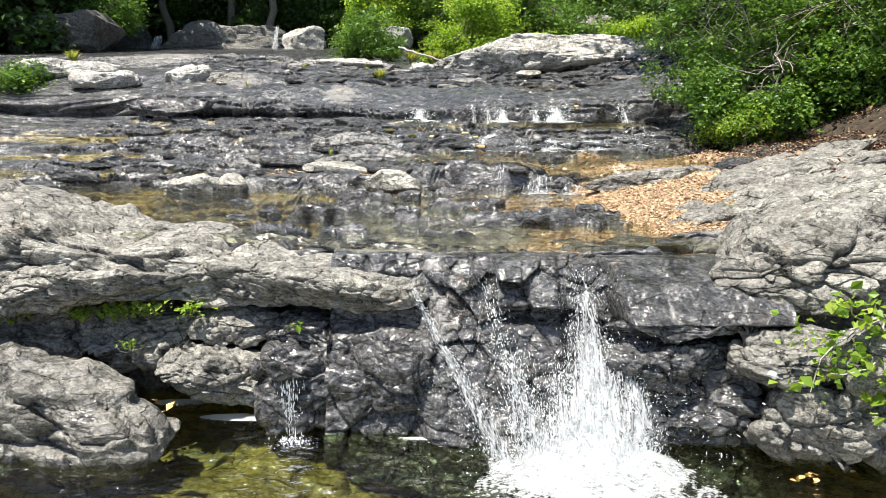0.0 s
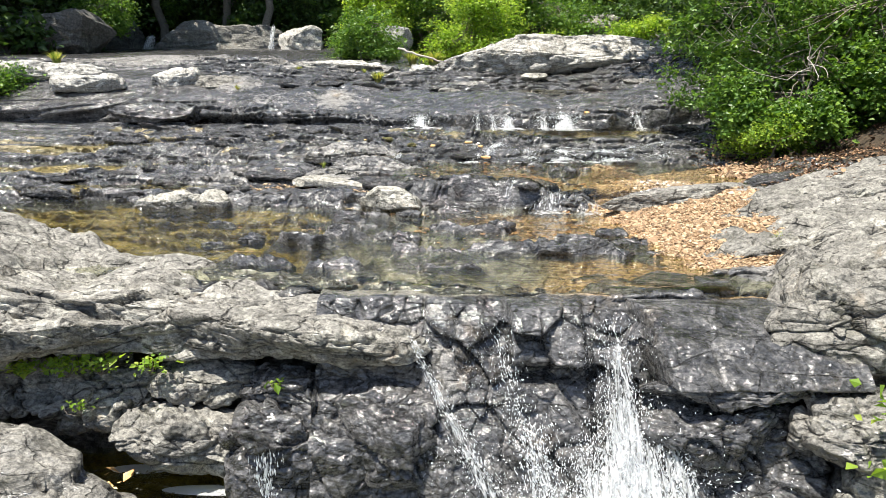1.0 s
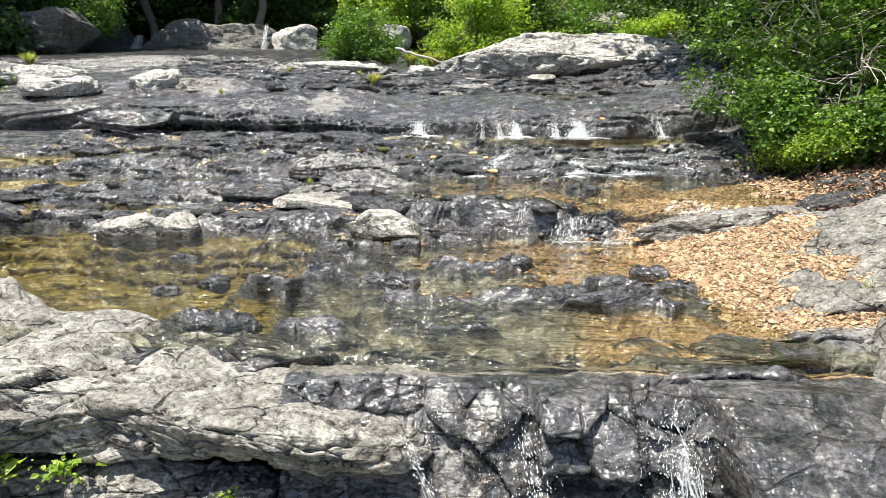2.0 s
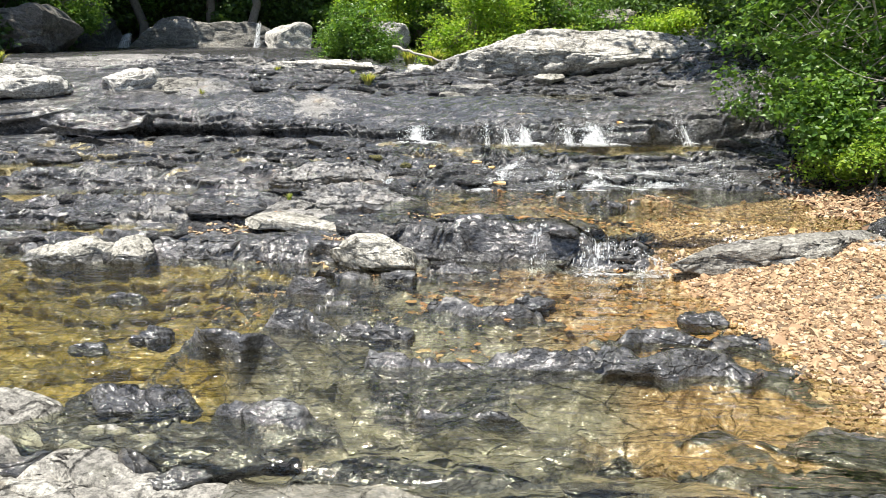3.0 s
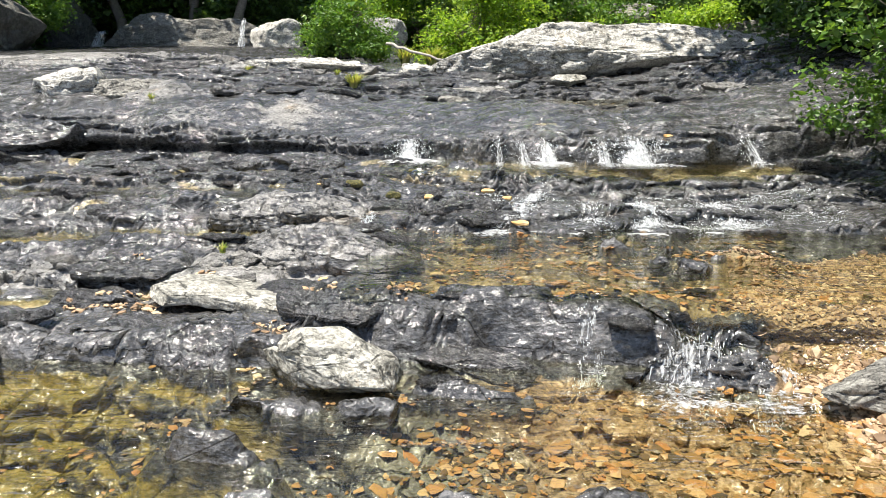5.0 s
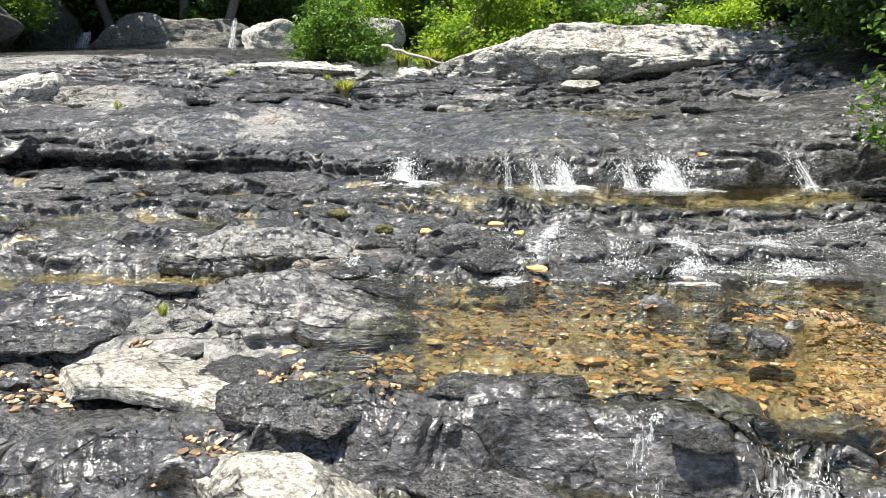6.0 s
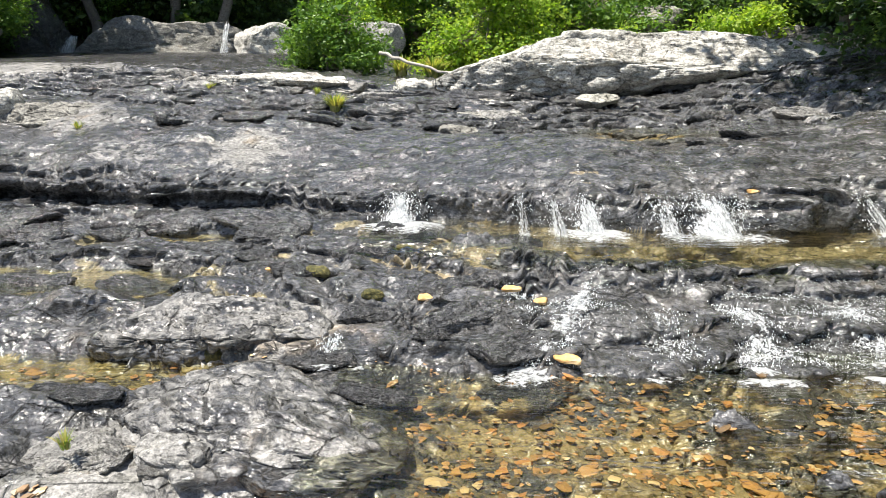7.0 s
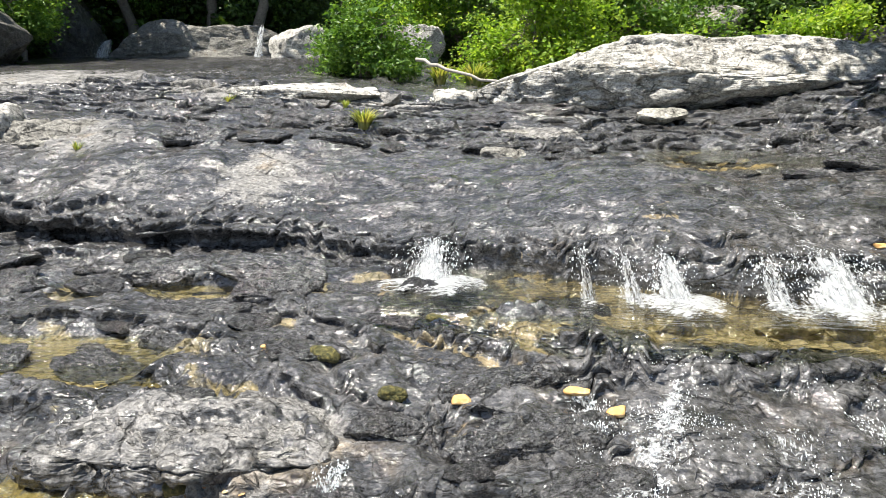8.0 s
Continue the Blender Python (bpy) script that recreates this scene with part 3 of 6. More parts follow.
def mud(x, y, z):
    """Where silt and sand lie: pool beds and the gravel bar; how olive they are, and how far greyed like reflected sky.
    """
    n = fbm(x * 1.3, y * 1.6, 0 * x, 3, 63)
    mid = sstep((POOL_Z - z) / 0.1) * (y > 5.0) * (y < 8.4) * np.clip(0.78 + 0.7 * n + 0.15 * sstep((-1.5 - x) / 1.0) + 0.4 * sstep((x - 0.6) / 0.5) * (1 - sstep((y - 6.2) / 0.6)), 0, 1)
    up = sstep((UPPER_Z - z) / 0.04) * (y > 8.4) * (y < 10.2) * sstep((x + 0.4) / 0.4) * (0.5 + 0.7 * n)
    third = sstep((THIRD_Z - z) / 0.04) * sstep((y - 11.1) / 0.2) * (y < 12.4) * sstep((x + 0.5 + 0.4 * n) / 0.5) * (0.85 + 0.4 * n)
    top = sstep((TOP_Z - z) / 0.04) * sstep((y - 13.4) / 0.3) * (y < 16) * sstep((x - 1) / 0.8) * (0.6 + 0.4 * n)
    puddle = (x < -1.2) * np.maximum.reduce([sstep((1.335 - z) / 0.03) * (y > 8.7) * (y < 9.3), sstep((1.505 - z) / 0.03) * (y > 9.8) * (y < 10.3), sstep((1.695 - z) / 0.03) * (y > 10.8) * (y < 11.55), sstep((1.81 - z) / 0.03) * (y > 11.95) * (y < 12.36)]) * (0.75 + 0.4 * n)
    low = sstep((0.02 - z) / 0.1) * (y < 5) * np.clip(0.85 + 0.4 * n, 0, 1)
    gv = gravelly(x, y) * rocky(x, y) * 1.2
    warp = 0.15 * fbm(x * 0.55, y * 1.1, 0 * x, 4, 21) + 0.045 * fbm(x * 2.2, y * 5, 0 * x, 3, 22)
    fr = ((base_height(x, y) + warp + 0.03 * x) / STEP) % 1.0
    tread = (1 - sstep((fr - 0.2) / 0.2)) * (x < 1.2) * sstep((y - 10.3) / 0.4) * (1 - sstep((y - 12.4) / 0.5)) * np.clip(0.25 + 1.6 * fbm(x * 1.6, y * 2.4, 0 * x, 3, 65), 0, 0.8)
    s = np.maximum.reduce([mid, tread, up, third, top, puddle, low, gv])
    olive = np.where(y < 4.9, 0.8 - 0.3 * n, np.where(y < 8.4, 1 - sstep((x + 1.4 + 0.8 * n) / 1.6), np.where(x < -0.8, 0.9, 0.55)))
    # grey silt, also painted as sky reflection, down the mid current and thin pool
    pale = np.where(y < 8.4, sstep((x + 1.5 + 0.8 * n) / 0.9) * (1 - sstep((x - 0.45 - 0.4 * n + 0.25 * (y - 5.5)) / 0.6)), np.where((y > 10.9) & (y < 12.5), 0.5, 0.3)) * (y > 4.9)
    return np.clip(s, 0, 1.2), np.clip(olive, 0, 1), np.clip(pale, 0, 1)


def wetness(x, y):
    n = 0.35 * fbm(x * 1.4, y * 1.4, 0 * x, 4, 71)
    dry = np.zeros(np.shape(x))

    def spot(cx, cy, rx, ry, k=1.0):
        return k * np.exp(-(((x - cx) / rx) ** 2 + ((y - cy) / ry) ** 2) ** 1.5)
    for s in ((-2.15, 13.8, 0.55, 0.85, 0.62), (-3.0, 13.6, 1.2, 0.7, 0.42), (-1.4, 9.0, 1.2, 0.75, 0.55), (-4.3, 14.6, 1.0, 0.8, 0.55), (-2.6, 9.2, 1.0, 0.4, 0.4),
              (-2.6, 16.9, 2.0, 0.8, 0.8), (-1.2, 10.4, 0.7, 0.4, 0.7), (-6.5, 14.5, 1.6, 2.0, 0.35), (-7.5, 18, 2.5, 3, 0.6), (-5, 19.5, 6, 1.6, 0.35), (0.6, 15.4, 0.8, 0.4, 0.5),
              (3.4, 5.2, 1.5, 1.3, 1.0), (-4.2, 5.6, 2.5, 1.2, 1.0), (2.6, 7.4, 1.0, 0.5, 0.9), (4.2, 14.2, 0.8, 1.2, 0.6), (-2.6, 4.4, 1.4, 0.5, 0.8)):
        dry = np.maximum(dry, spot(*s))
    return np.clip(0.95 - dry + n * 0.6, 0, 1)


def build_ground():
    cols = np.concatenate([-np.geomspace(60, 6.35, 34), np.arange(-6.2, 5.2, 0.022), np.geomspace(5.3, 60, 36)])
    fine = np.arange(3.3, 18.0, 0.012)
    rows = 720
    X, Y = np.meshgrid(cols, fine, indexing="ij")
    Z = height(X, Y)
    arc = np.concatenate([np.zeros((len(cols), 1)), np.cumsum(np.hypot(np.diff(Y, axis=1), np.diff(Z, axis=1)), axis=1)], axis=1)
    # rows run a shared share of the length along the bed, so that steep faces get rows of their own
    mean = arc.mean(axis=0) / arc.mean(axis=0)[-1]
    y2, z2 = np.empty((len(cols), rows)), np.empty((len(cols), rows))
    s = np.linspace(0, 1, rows)
    for i in range(len(cols)):
        a_i = 0.5 * arc[i] / arc[i][-1] + 0.5 * mean
        y2[i] = np.interp(s, a_i, fine)
        z2[i] = np.interp(y2[i], fine, Z[i])
    front, back = np.concatenate([np.linspace(-30, 0, 16), np.linspace(0.3, 3.2, 10)]), np.concatenate([np.linspace(18.1, 30, 50), np.geomspace(30.5, 90, 30)])
    xo, yo = np.meshgrid(cols, front, indexing="ij")
    xb, yb = np.meshgrid(cols, back, indexing="ij")
    x = np.concatenate([xo, np.repeat(cols[:, None], rows, axis=1), xb], axis=1)
    y = np.concatenate([yo, y2, yb], axis=1)
    z = np.concatenate([height(xo, yo), z2, height(xb, yb)], axis=1)
    # ledge edges lean out over their risers
    base = base_height(x, y)
    _, lean = strata(x, y, base)
    calm = 1 - 0.8 * sstep((y - across(x, FACE[0]) - 0.1) / 0.3) * (1 - sstep((y - across(x, FACE[0]) - across(x, FACE[2])) / 0.5))
    flat = 1 - sstep(((base_height(x, y + 0.02) - base) / 0.02 - 0.8) / 0.8)
    y = y - 0.085 * lean * flat * calm * rocky(x, y) * (1 - gravelly(x, y)) * (y > 3.5) * (y < 18)
    # undercut lip of the long crack
    f = across(x, RISERS[8][0])
    lipz = base_height(x[:, :1] * 0 + cols[:, None], f[:, :1] - 0.2)
    over = across(x, (0.46, 0.44, 0.40, 0.27, 0.13, 0.05, 0.05, 0.05, 0.05, 0.05, 0.05)) * (1 + 0.9 * fbm(x * 2.2, 0 * x, 0 * x, 3, 81))
    y = y - over * sstep((z - lipz - 0.06) / 0.09) * np.exp(-np.clip(y - f, 0, 9) / 0.5) * (np.abs(y - f) < 2.5)
    # ease the joints between neighbouring columns
    for _ in range(1):
        y[1:-1] = 0.5 * y[1:-1] + 0.25 * (y[:-2] + y[2:])
        z[1:-1] = 0.5 * z[1:-1] + 0.25 * (z[:-2] + z[2:])
    nx, ny = x.shape
    idx = np.arange(nx * ny).reshape(nx, ny)
    faces = np.stack([idx[:-1, :-1], idx[1:, :-1], idx[1:, 1:], idx[:-1, 1:]], axis=-1).reshape(-1, 4)
    silt, olive, pale = mud(x, y, z)
    wet = wetness(x, y) * (1 - sstep(gravelly(x, y) * 1.5 - 0.3) * (z > POOL_Z))
    me = fast_mesh("ground", np.stack([x, y, z], axis=-1).reshape(-1, 3), faces, ROCK_BED, True, {"wet": wet.ravel(), "silt": silt.ravel(), "olive": olive.ravel(), "pale": pale.ravel()})
    me.materials.append(SOIL)
    fx, fy = x[:-1, :-1].ravel(), y[:-1, :-1].ravel()
    soil = (rocky(fx, fy) < 0.35).astype(np.int32)
    me.polygons.foreach_set("material_index", soil)
    return tagged(new("ground", me), "stepped grey bedrock stream bed, mostly wet and dark", "bedrock", kind="structure")


build_ground()


# ---- the wall that the fall runs down ----
def wall_y(x, z):
    """How far back the wall's face stands: a recessed channel, a bulging block at the lip, a smooth slab with a ledge under it."""
    mid = np.interp(z, (-0.35, 0, 0.4, 0.8, 1.05, 1.17), (3.88, 3.96, 4.15, 4.38, 4.50, 4.66))
    slab = np.interp(z, (-0.35, 0, 0.45, 0.66, 0.71, 0.79, 0.85, 1.05, 1.17), (3.92, 3.98, 4.08, 4.10, 4.24, 4.22, 4.00, 4.24, 4.52))
    side = np.interp(z, (-0.35, 0, 0.35, 0.62, 0.7, 1.0, 1.17), (4.05, 4.12, 4.22, 4.36, 4.48, 4.56, 4.7))
    r, l = sstep((x - 1.2 - 0.06 * vnoise(z * 5, 0 * z, 0 * z, 7)) / 0.1), sstep((0.05 - x) / 0.2)
    y = mid + (slab - mid) * r + (side - mid) * l

    def block(x0, x1, z0, z1, soft=0.05):
        return sstep((x - x0) / soft) * sstep((x1 - x) / soft) * sstep((z - z0) / soft) * sstep((z1 - z) / soft)
    y = y - 0.13 * block(0.42, 0.92, 0.83, 1.2) + 0.07 * block(0.5, 1.0, 0.7, 0.83) - 0.08 * block(0.4, 0.72, 0.3, 0.55, 0.1) + 0.08 * block(0.9, 1.16, 0.1, 1.0, 0.08)
    wx, wz = 0.35 * fbm(x * 2, z * 2, 0 * x, 3, 301), 0.35 * fbm(x * 2, z * 2, 0 * x + 4, 3, 302)
    calm = 1 - 0.75 * r * sstep((z - 0.78) / 0.06)
    f1, e1 = facets2(x * 2.6 + wx, z * 3.2 + 0.6 * x + wz, 303, 1.0)
    f2, e2 = facets2(x * 8 + wx * 2, z * 9 + wz * 2, 304, 1.2)
    y = y + calm * (0.075 * f1 + 0.05 * np.exp(-e1 / 0.05) + 0.022 * f2 + 0.014 * np.exp(-e2 / 0.06))
    return y + 0.02 * fbm(x * 5, z * 4, 0 * x, 4, 305) + 0.006 * fbm(x * 28, z * 22, 0 * x, 3, 306)


def build_fall_wall():
    xs, zs = np.linspace(-0.75, 2.4, 330), np.linspace(-0.35, 1.17, 190)
    X, Z = np.meshgrid(xs, zs, indexing="ij")
    Y = wall_y(X.ravel(), Z.ravel()).reshape(X.shape)
    # the lip bends back under the pool
    k = np.linspace(0.04, 1, 14)[None, :]
    xl, yl = np.repeat(xs[:, None], 14, axis=1), Y[:, -1:] + (5.05 - Y[:, -1:]) * k
    zl = 1.17 + 0.035 * fbm(xl * 4, yl * 5, 0 * xl, 3, 307) * np.minimum(k * 4, 1) - 0.09 * sstep((k - 0.3) / 0.7)
    X, Y, Z = np.concatenate([X, xl], axis=1), np.concatenate([Y, yl], axis=1), np.concatenate([Z, zl], axis=1)
    idx = np.arange(X.size).reshape(X.shape)
    faces = np.stack([idx[:-1, :-1], idx[1:, :-1], idx[1:, 1:], idx[:-1, 1:]], axis=-1).reshape(-1, 4)
    wet = np.clip(0.72 + 0.5 * fbm(X * 2.5, Z * 1.2, 0 * X, 3, 308), 0.2, 1)
    me = fast_mesh("rock_wall", np.stack([X, Y, Z], axis=-1).reshape(-1, 3), faces, ROCK_BED, True, {"wet": wet.ravel(), "silt": (0.9 * sstep((Y - 4.68) / 0.1)).ravel(), "olive": 0 * X.ravel(), "pale": (1 - sstep((X - 0.7) / 0.5)).ravel()})
    return tagged(new("rock_wall", me), "wet dark grey rock wall under the fall's lip", "bedrock", kind="structure")


build_fall_wall()


def pool(name, label, level, xs, y0, y1, material, drape=0.0):
    """A sheet of water between the front line y0(x) and y1, which bends down over its lip by drape metres."""
    x = np.linspace(xs[0], xs[1], 160)
    s = np.linspace(0, 1, 80) ** 1.5
    X = np.repeat(x[:, None], 80, axis=1)
    front = y0(x)
    Y = (front - drape)[:, None] + s[None, :] * (y1 - front + drape)[:, None]
    Z = np.full(X.shape, level)
    if drape:
        g = height(X, Y) + 0.012
        k = sstep((Y - front[:, None] + 0.02) / 0.12)
        Z = np.where(k < 1, np.minimum(Z, Z * k + np.minimum(g, level) * (1 - k)), Z)
    idx = np.arange(X.size).reshape(X.shape)
    faces = np.stack([idx[:-1, :-1], idx[1:, :-1], idx[1:, 1:], idx[:-1, 1:]], axis=-1).reshape(-1, 4)
    me = fast_mesh(name, np.stack([X, Y, Z], axis=-1).reshape(-1, 3), faces, material)
    return tagged(new(name, me), label, "water", kind="structure")


pool("water_plunge_pool", "green translucent plunge pool under the fall", 0.0, (-8, 6), lambda x: x * 0 - 7.0, 5.2, WATER_DEEP)
pool("water_middle_pool", "clear shallow pool with an olive and tan bed", POOL_Z, (-6.5, 2.6), lambda x: across(x, RISERS[1][0]) + 0.2, 8.6, WATER_POOL, 0.04)
pool("water_upper_pool", "clear shallow pool over ochre pebbles", UPPER_Z, (-0.6, 3.4), lambda x: across(x, RISERS[2][0]) + 0.2, 10.3, WATER_POOL, 0.12)
pool("water_third_pool", "thin pool at the foot of the small falls", THIRD_Z, (-0.7, 4.2), lambda x: across(x, RISERS[6][0]) + 0.25, 12.4, WATER_POOL, 0.15)
pool("water_top_pool", "thin tan pool above the smooth face", TOP_Z + 0.01, (1.0, 5.5), lambda x: across(x, FACE[0]) + across(x, FACE[2]) + 0.05, 16.5, WATER_POOL)
pool("water_left_puddle", "shallow tan puddle between dark ledges", 1.33, (-6.5, -2.2), lambda x: x * 0 + 8.75, 9.3, WATER_POOL)
pool("water_strip_puddle", "thin tan puddle over ochre stones at the foot of a ledge", 1.50, (-6.5, -1.2), lambda x: x * 0 + 9.8, 10.3, WATER_POOL)
pool("water_back_puddle", "shallow olive puddle between dark ledges", 1.69, (-6.5, -1.65), lambda x: x * 0 + 10.82, 11.54, WATER_POOL)
pool("water_small_puddle", "small tan puddle on a rock tread", 1.81, (-3.2, -2.6), lambda x: x * 0 + 12.05, 12.35, WATER_POOL)
pool("water_tread_puddle", "small tan puddle on a rock tread", 1.80, (-2.5, -1.6), lambda x: x * 0 + 11.97, 12.29, WATER_POOL)


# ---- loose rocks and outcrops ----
# grey rock with the trees' shade put into its colour
ROCK_SHADED = rock_material("dark_shaded_rock", (0.05, 0.05, 0.045), (0.11, 0.105, 0.095), (0.20, 0.19, 0.17), (0.34, 0.34, 0.29), 0.5)

def rock(name, label, spine, seed, material, sub=4, box=4.0, rough=0.10, chops=9, wet=0.0, line=None, layers=0.35, group="", category="rock"):
    """One rock along a spine of stations (x, y, z, half depth, half height); line: the height below which it is wet."""
    rng = np.random.default_rng(seed)
    v, f = ico(sub)
    p = v / (np.sum(np.abs(v) ** box, axis=1) ** (1 / box))[:, None]
    for _ in range(chops):
        d = rng.normal(size=3) * (1.0, 1.0, 0.8)
        d /= np.linalg.norm(d)
        far = rng.uniform(0.72, 1.0)
        p = p - np.maximum(p @ d - far, 0)[:, None] * d
    st = np.array(spine, dtype=float)
    t = (p[:, 0] + 1) / 2 * (len(st) - 1)
    at = np.arange(len(st))
    x, y, z, hd, hh = (np.interp(t, at, st[:, i]) for i in range(5))
    small = float(np.mean(np.minimum(st[:, 3], st[:, 4])))
    q = np.stack([x, y + p[:, 1] * hd, z + p[:, 2] * hh], axis=1)
    nrm = np.stack([v[:, 0] * small / (abs(st[-1, 0] - st[0, 0]) / 2 + 0.01), v[:, 1] * 0.8, v[:, 2]], axis=1)
    nrm /= np.linalg.norm(nrm, axis=1)[:, None] + 1e-9
    a, b, c = q[:, 0] + seed * 3.7, q[:, 1] - seed * 1.3, q[:, 2] + seed * 0.9
    k = 0.55 / max(small, 0.06)
    dip = c + 0.18 * a + 0.1 * b
    g = min(k * 1.4, 4.5)
    wx, wy = 0.5 * fbm(a * g, b * g, c * g, 3, seed + 3), 0.5 * fbm(a * g, b * g, c * g, 3, seed + 4)
    f1, e1 = facets3(a * g * 0.6 + wx, b * g + wy, dip * g * 1.3 + wx, seed + 11, 0.9)
    f2, e2 = facets3(a * g * 1.9 + wy, b * g * 2.6 + wx, dip * g * 2.8, seed + 17, 1.1)
    lay = ridged(a * k * 0.5, b * k * 0.7, dip * k * 3.0, 3, seed)
    disp = rough * small * (1.2 * fbm(a * k, b * k, c * k * 1.5, 4, seed + 5) + layers * 0.5 * lay)
    amp = min(small, 0.3) * rough * 5
    disp = disp + amp * (0.27 * f1 - 0.24 * np.exp(-e1 / 0.035) + 0.09 * f2 - 0.09 * np.exp(-e2 / 0.05)) + 0.008 * fbm(a * 13, b * 13, dip * 16, 3, seed + 9)
    q = q + nrm * disp[:, None]
    w = np.full(len(q), wet)
    if line is not None:
        w = np.maximum(w, sstep((line + 0.05 - q[:, 2]) / 0.08))
    cx, cy, cz = q.mean(axis=0)
    low = q[:, 2].min()
    me = fast_mesh(name, q - (cx, cy, low), f, material, True, {"wet": w})
    ob = new(name, me)
    ob.location = (cx, cy, low)
    return tagged(ob, label, category, group)


def blob(name, label, at, half, seed, material, turn=0.0, tilt=0.0, **kw):
    """A rock round one centre: half lengths along, across and up."""
    (x, y, z), (a, b, c) = at, half
    co, si = math.cos(radians(turn)), math.sin(radians(turn))
    ta = math.tan(radians(tilt))
    st = [(x + s * a * co, y + s * a * si, z + s * a * ta, b, c) for s in (-1, 0, 1)]
    return rock(name, label, st, seed, material, **kw)


# the overhanging outcrop beside the fall
outcrop = thing("rock_outcrop", "long grey lichened outcrop overhanging the fall", "rock", at=(-2.6, 4.9, 0.8))
for nm, lab, sd, sp in (
        ("main_body", "pale lichened upper body", 3, [(-6.2, 6.0, 1.25, 1.5, 0.55), (-4.6, 5.8, 1.22, 1.25, 0.45), (-3.4, 5.45, 1.14, 0.95, 0.37), (-2.4, 5.15, 1.03, 0.68, 0.28), (-1.4, 4.98, 1.0, 0.48, 0.21), (-0.6, 4.8, 0.95, 0.36, 0.17)]),
        ("front_slab", "overhanging slab with a dark underside", 4, [(-4.6, 4.75, 0.98, 0.5, 0.22), (-3.2, 4.70, 0.97, 0.45, 0.19), (-2.3, 4.68, 0.95, 0.36, 0.16), (-1.6, 4.70, 0.94, 0.22, 0.12)]),
        ("tongue", "smooth grey tongue ending at the fall", 5, [(-2.0, 4.75, 0.94, 0.26, 0.13), (-1.3, 4.75, 0.94, 0.36, 0.18), (-0.6, 4.68, 0.90, 0.36, 0.19), (-0.02, 4.6, 0.84, 0.2, 0.12)]),
        ("back_hump", "", 6, [(-3.0, 5.5, 0.9, 0.3, 0.16), (-2.0, 5.35, 1.07, 0.3, 0.16), (-1.2, 5.2, 1.07, 0.28, 0.14), (-0.55, 5.1, 1.05, 0.2, 0.12)])):
    ob = rock(nm, lab, sp, sd, ROCK_GREY, sub=7 if sd < 6 else 6, box=4.5, rough=0.22, chops=10, layers=0.5, line=1.19 if sd == 6 else None, category="")
    ob.parent = outcrop
    ob.matrix_parent_inverse = Matrix.Translation(outcrop.location).inverted()
LEFT = [
    ("dark weathered boulder sloping into the plunge pool", (-2.75, 4.12, 0.10), (0.95, 0.42, 0.40), -10, -10, ROCK_GREY, 0.42),
    ("pale-topped rock slab above the plunge pool", (-1.52, 4.50, 0.30), (0.50, 0.28, 0.20), -4, -6, ROCK_GREY, 0.1),
    ("grey broken rock under the overhang", (-2.25, 4.72, 0.52), (0.45, 0.28, 0.20), 5, 4, ROCK_GREY, 0.1),
    ("grey broken rock under the overhang", (-3.05, 4.78, 0.55), (0.50, 0.30, 0.22), -6, 0, ROCK_GREY, 0.1),
    ("grey broken rock under the overhang", (-1.55, 4.72, 0.62), (0.35, 0.22, 0.14), -6, 0, ROCK_GREY, 0.15),
    ("wet black rock beside the fall", (-0.85, 4.42, 0.28), (0.42, 0.26, 0.34), 8, 0, ROCK_BED, 0.9),
    ("wet black rock beside the fall", (-0.25, 4.36, 0.30), (0.38, 0.24, 0.36), -6, 0, ROCK_BED, 1.0),
    ("wet black rock beside the fall", (-0.95, 4.60, 0.56), (0.40, 0.2, 0.14), -8, 0, ROCK_BED, 0.6),
    ("wet black rock beside the fall", (0.12, 4.30, 0.12), (0.28, 0.2, 0.24), 4, 0, ROCK_BED, 1.0),
    ("long low grey rock at the pool edge", (-3.8, 4.3, 0.35), (0.8, 0.5, 0.35), 0, 0, ROCK_GREY, 0.1),
]
for i, (lab, at, half, turn, tilt, mt, wt_) in enumerate(LEFT):
    blob("rock", lab, at, half, 20 + i, mt, turn, tilt, sub=6, rough=0.26, chops=14, box=3.2, wet=wt_, line=0.03, group="rocks beside the plunge pool")
RIGHT = [
    ("wet dark rock slab under the boulder", (1.72, 4.20, 0.80), (0.52, 0.26, 0.10), -4, 3, ROCK_BED, 0.8),
    ("wet dark rock beside the fall", (1.62, 4.22, 0.52), (0.42, 0.26, 0.18), 0, 0, ROCK_BED, 0.9),
    ("wet dark rock beside the fall", (1.75, 4.18, 0.20), (0.45, 0.26, 0.24), -5, 0, ROCK_BED, 1.0),
    ("grey broken rock above the plunge pool", (2.35, 3.98, 0.62), (0.40, 0.26, 0.18), -8, 0, ROCK_GREY, 0.4),
    ("grey broken rock above the plunge pool", (2.95, 3.85, 0.70), (0.45, 0.30, 0.22), -10, 0, ROCK_GREY, 0.1),
    ("grey angular rock standing in the plunge pool", (2.45, 3.88, 0.22), (0.36, 0.24, 0.32), -12, 0, ROCK_GREY, 0.3),
    ("grey angular rock standing in the plunge pool", (3.1, 3.75, 0.25), (0.42, 0.28, 0.34), -8, 0, ROCK_GREY, 0.2),
]
for i, (lab, at, half, turn, tilt, mt, wt_) in enumerate(RIGHT):
    blob("rock", lab, at, half, 40 + i, mt, turn, tilt, sub=6, rough=0.26, chops=14, box=3.2, wet=wt_, line=0.03, group="rocks beside the plunge pool")
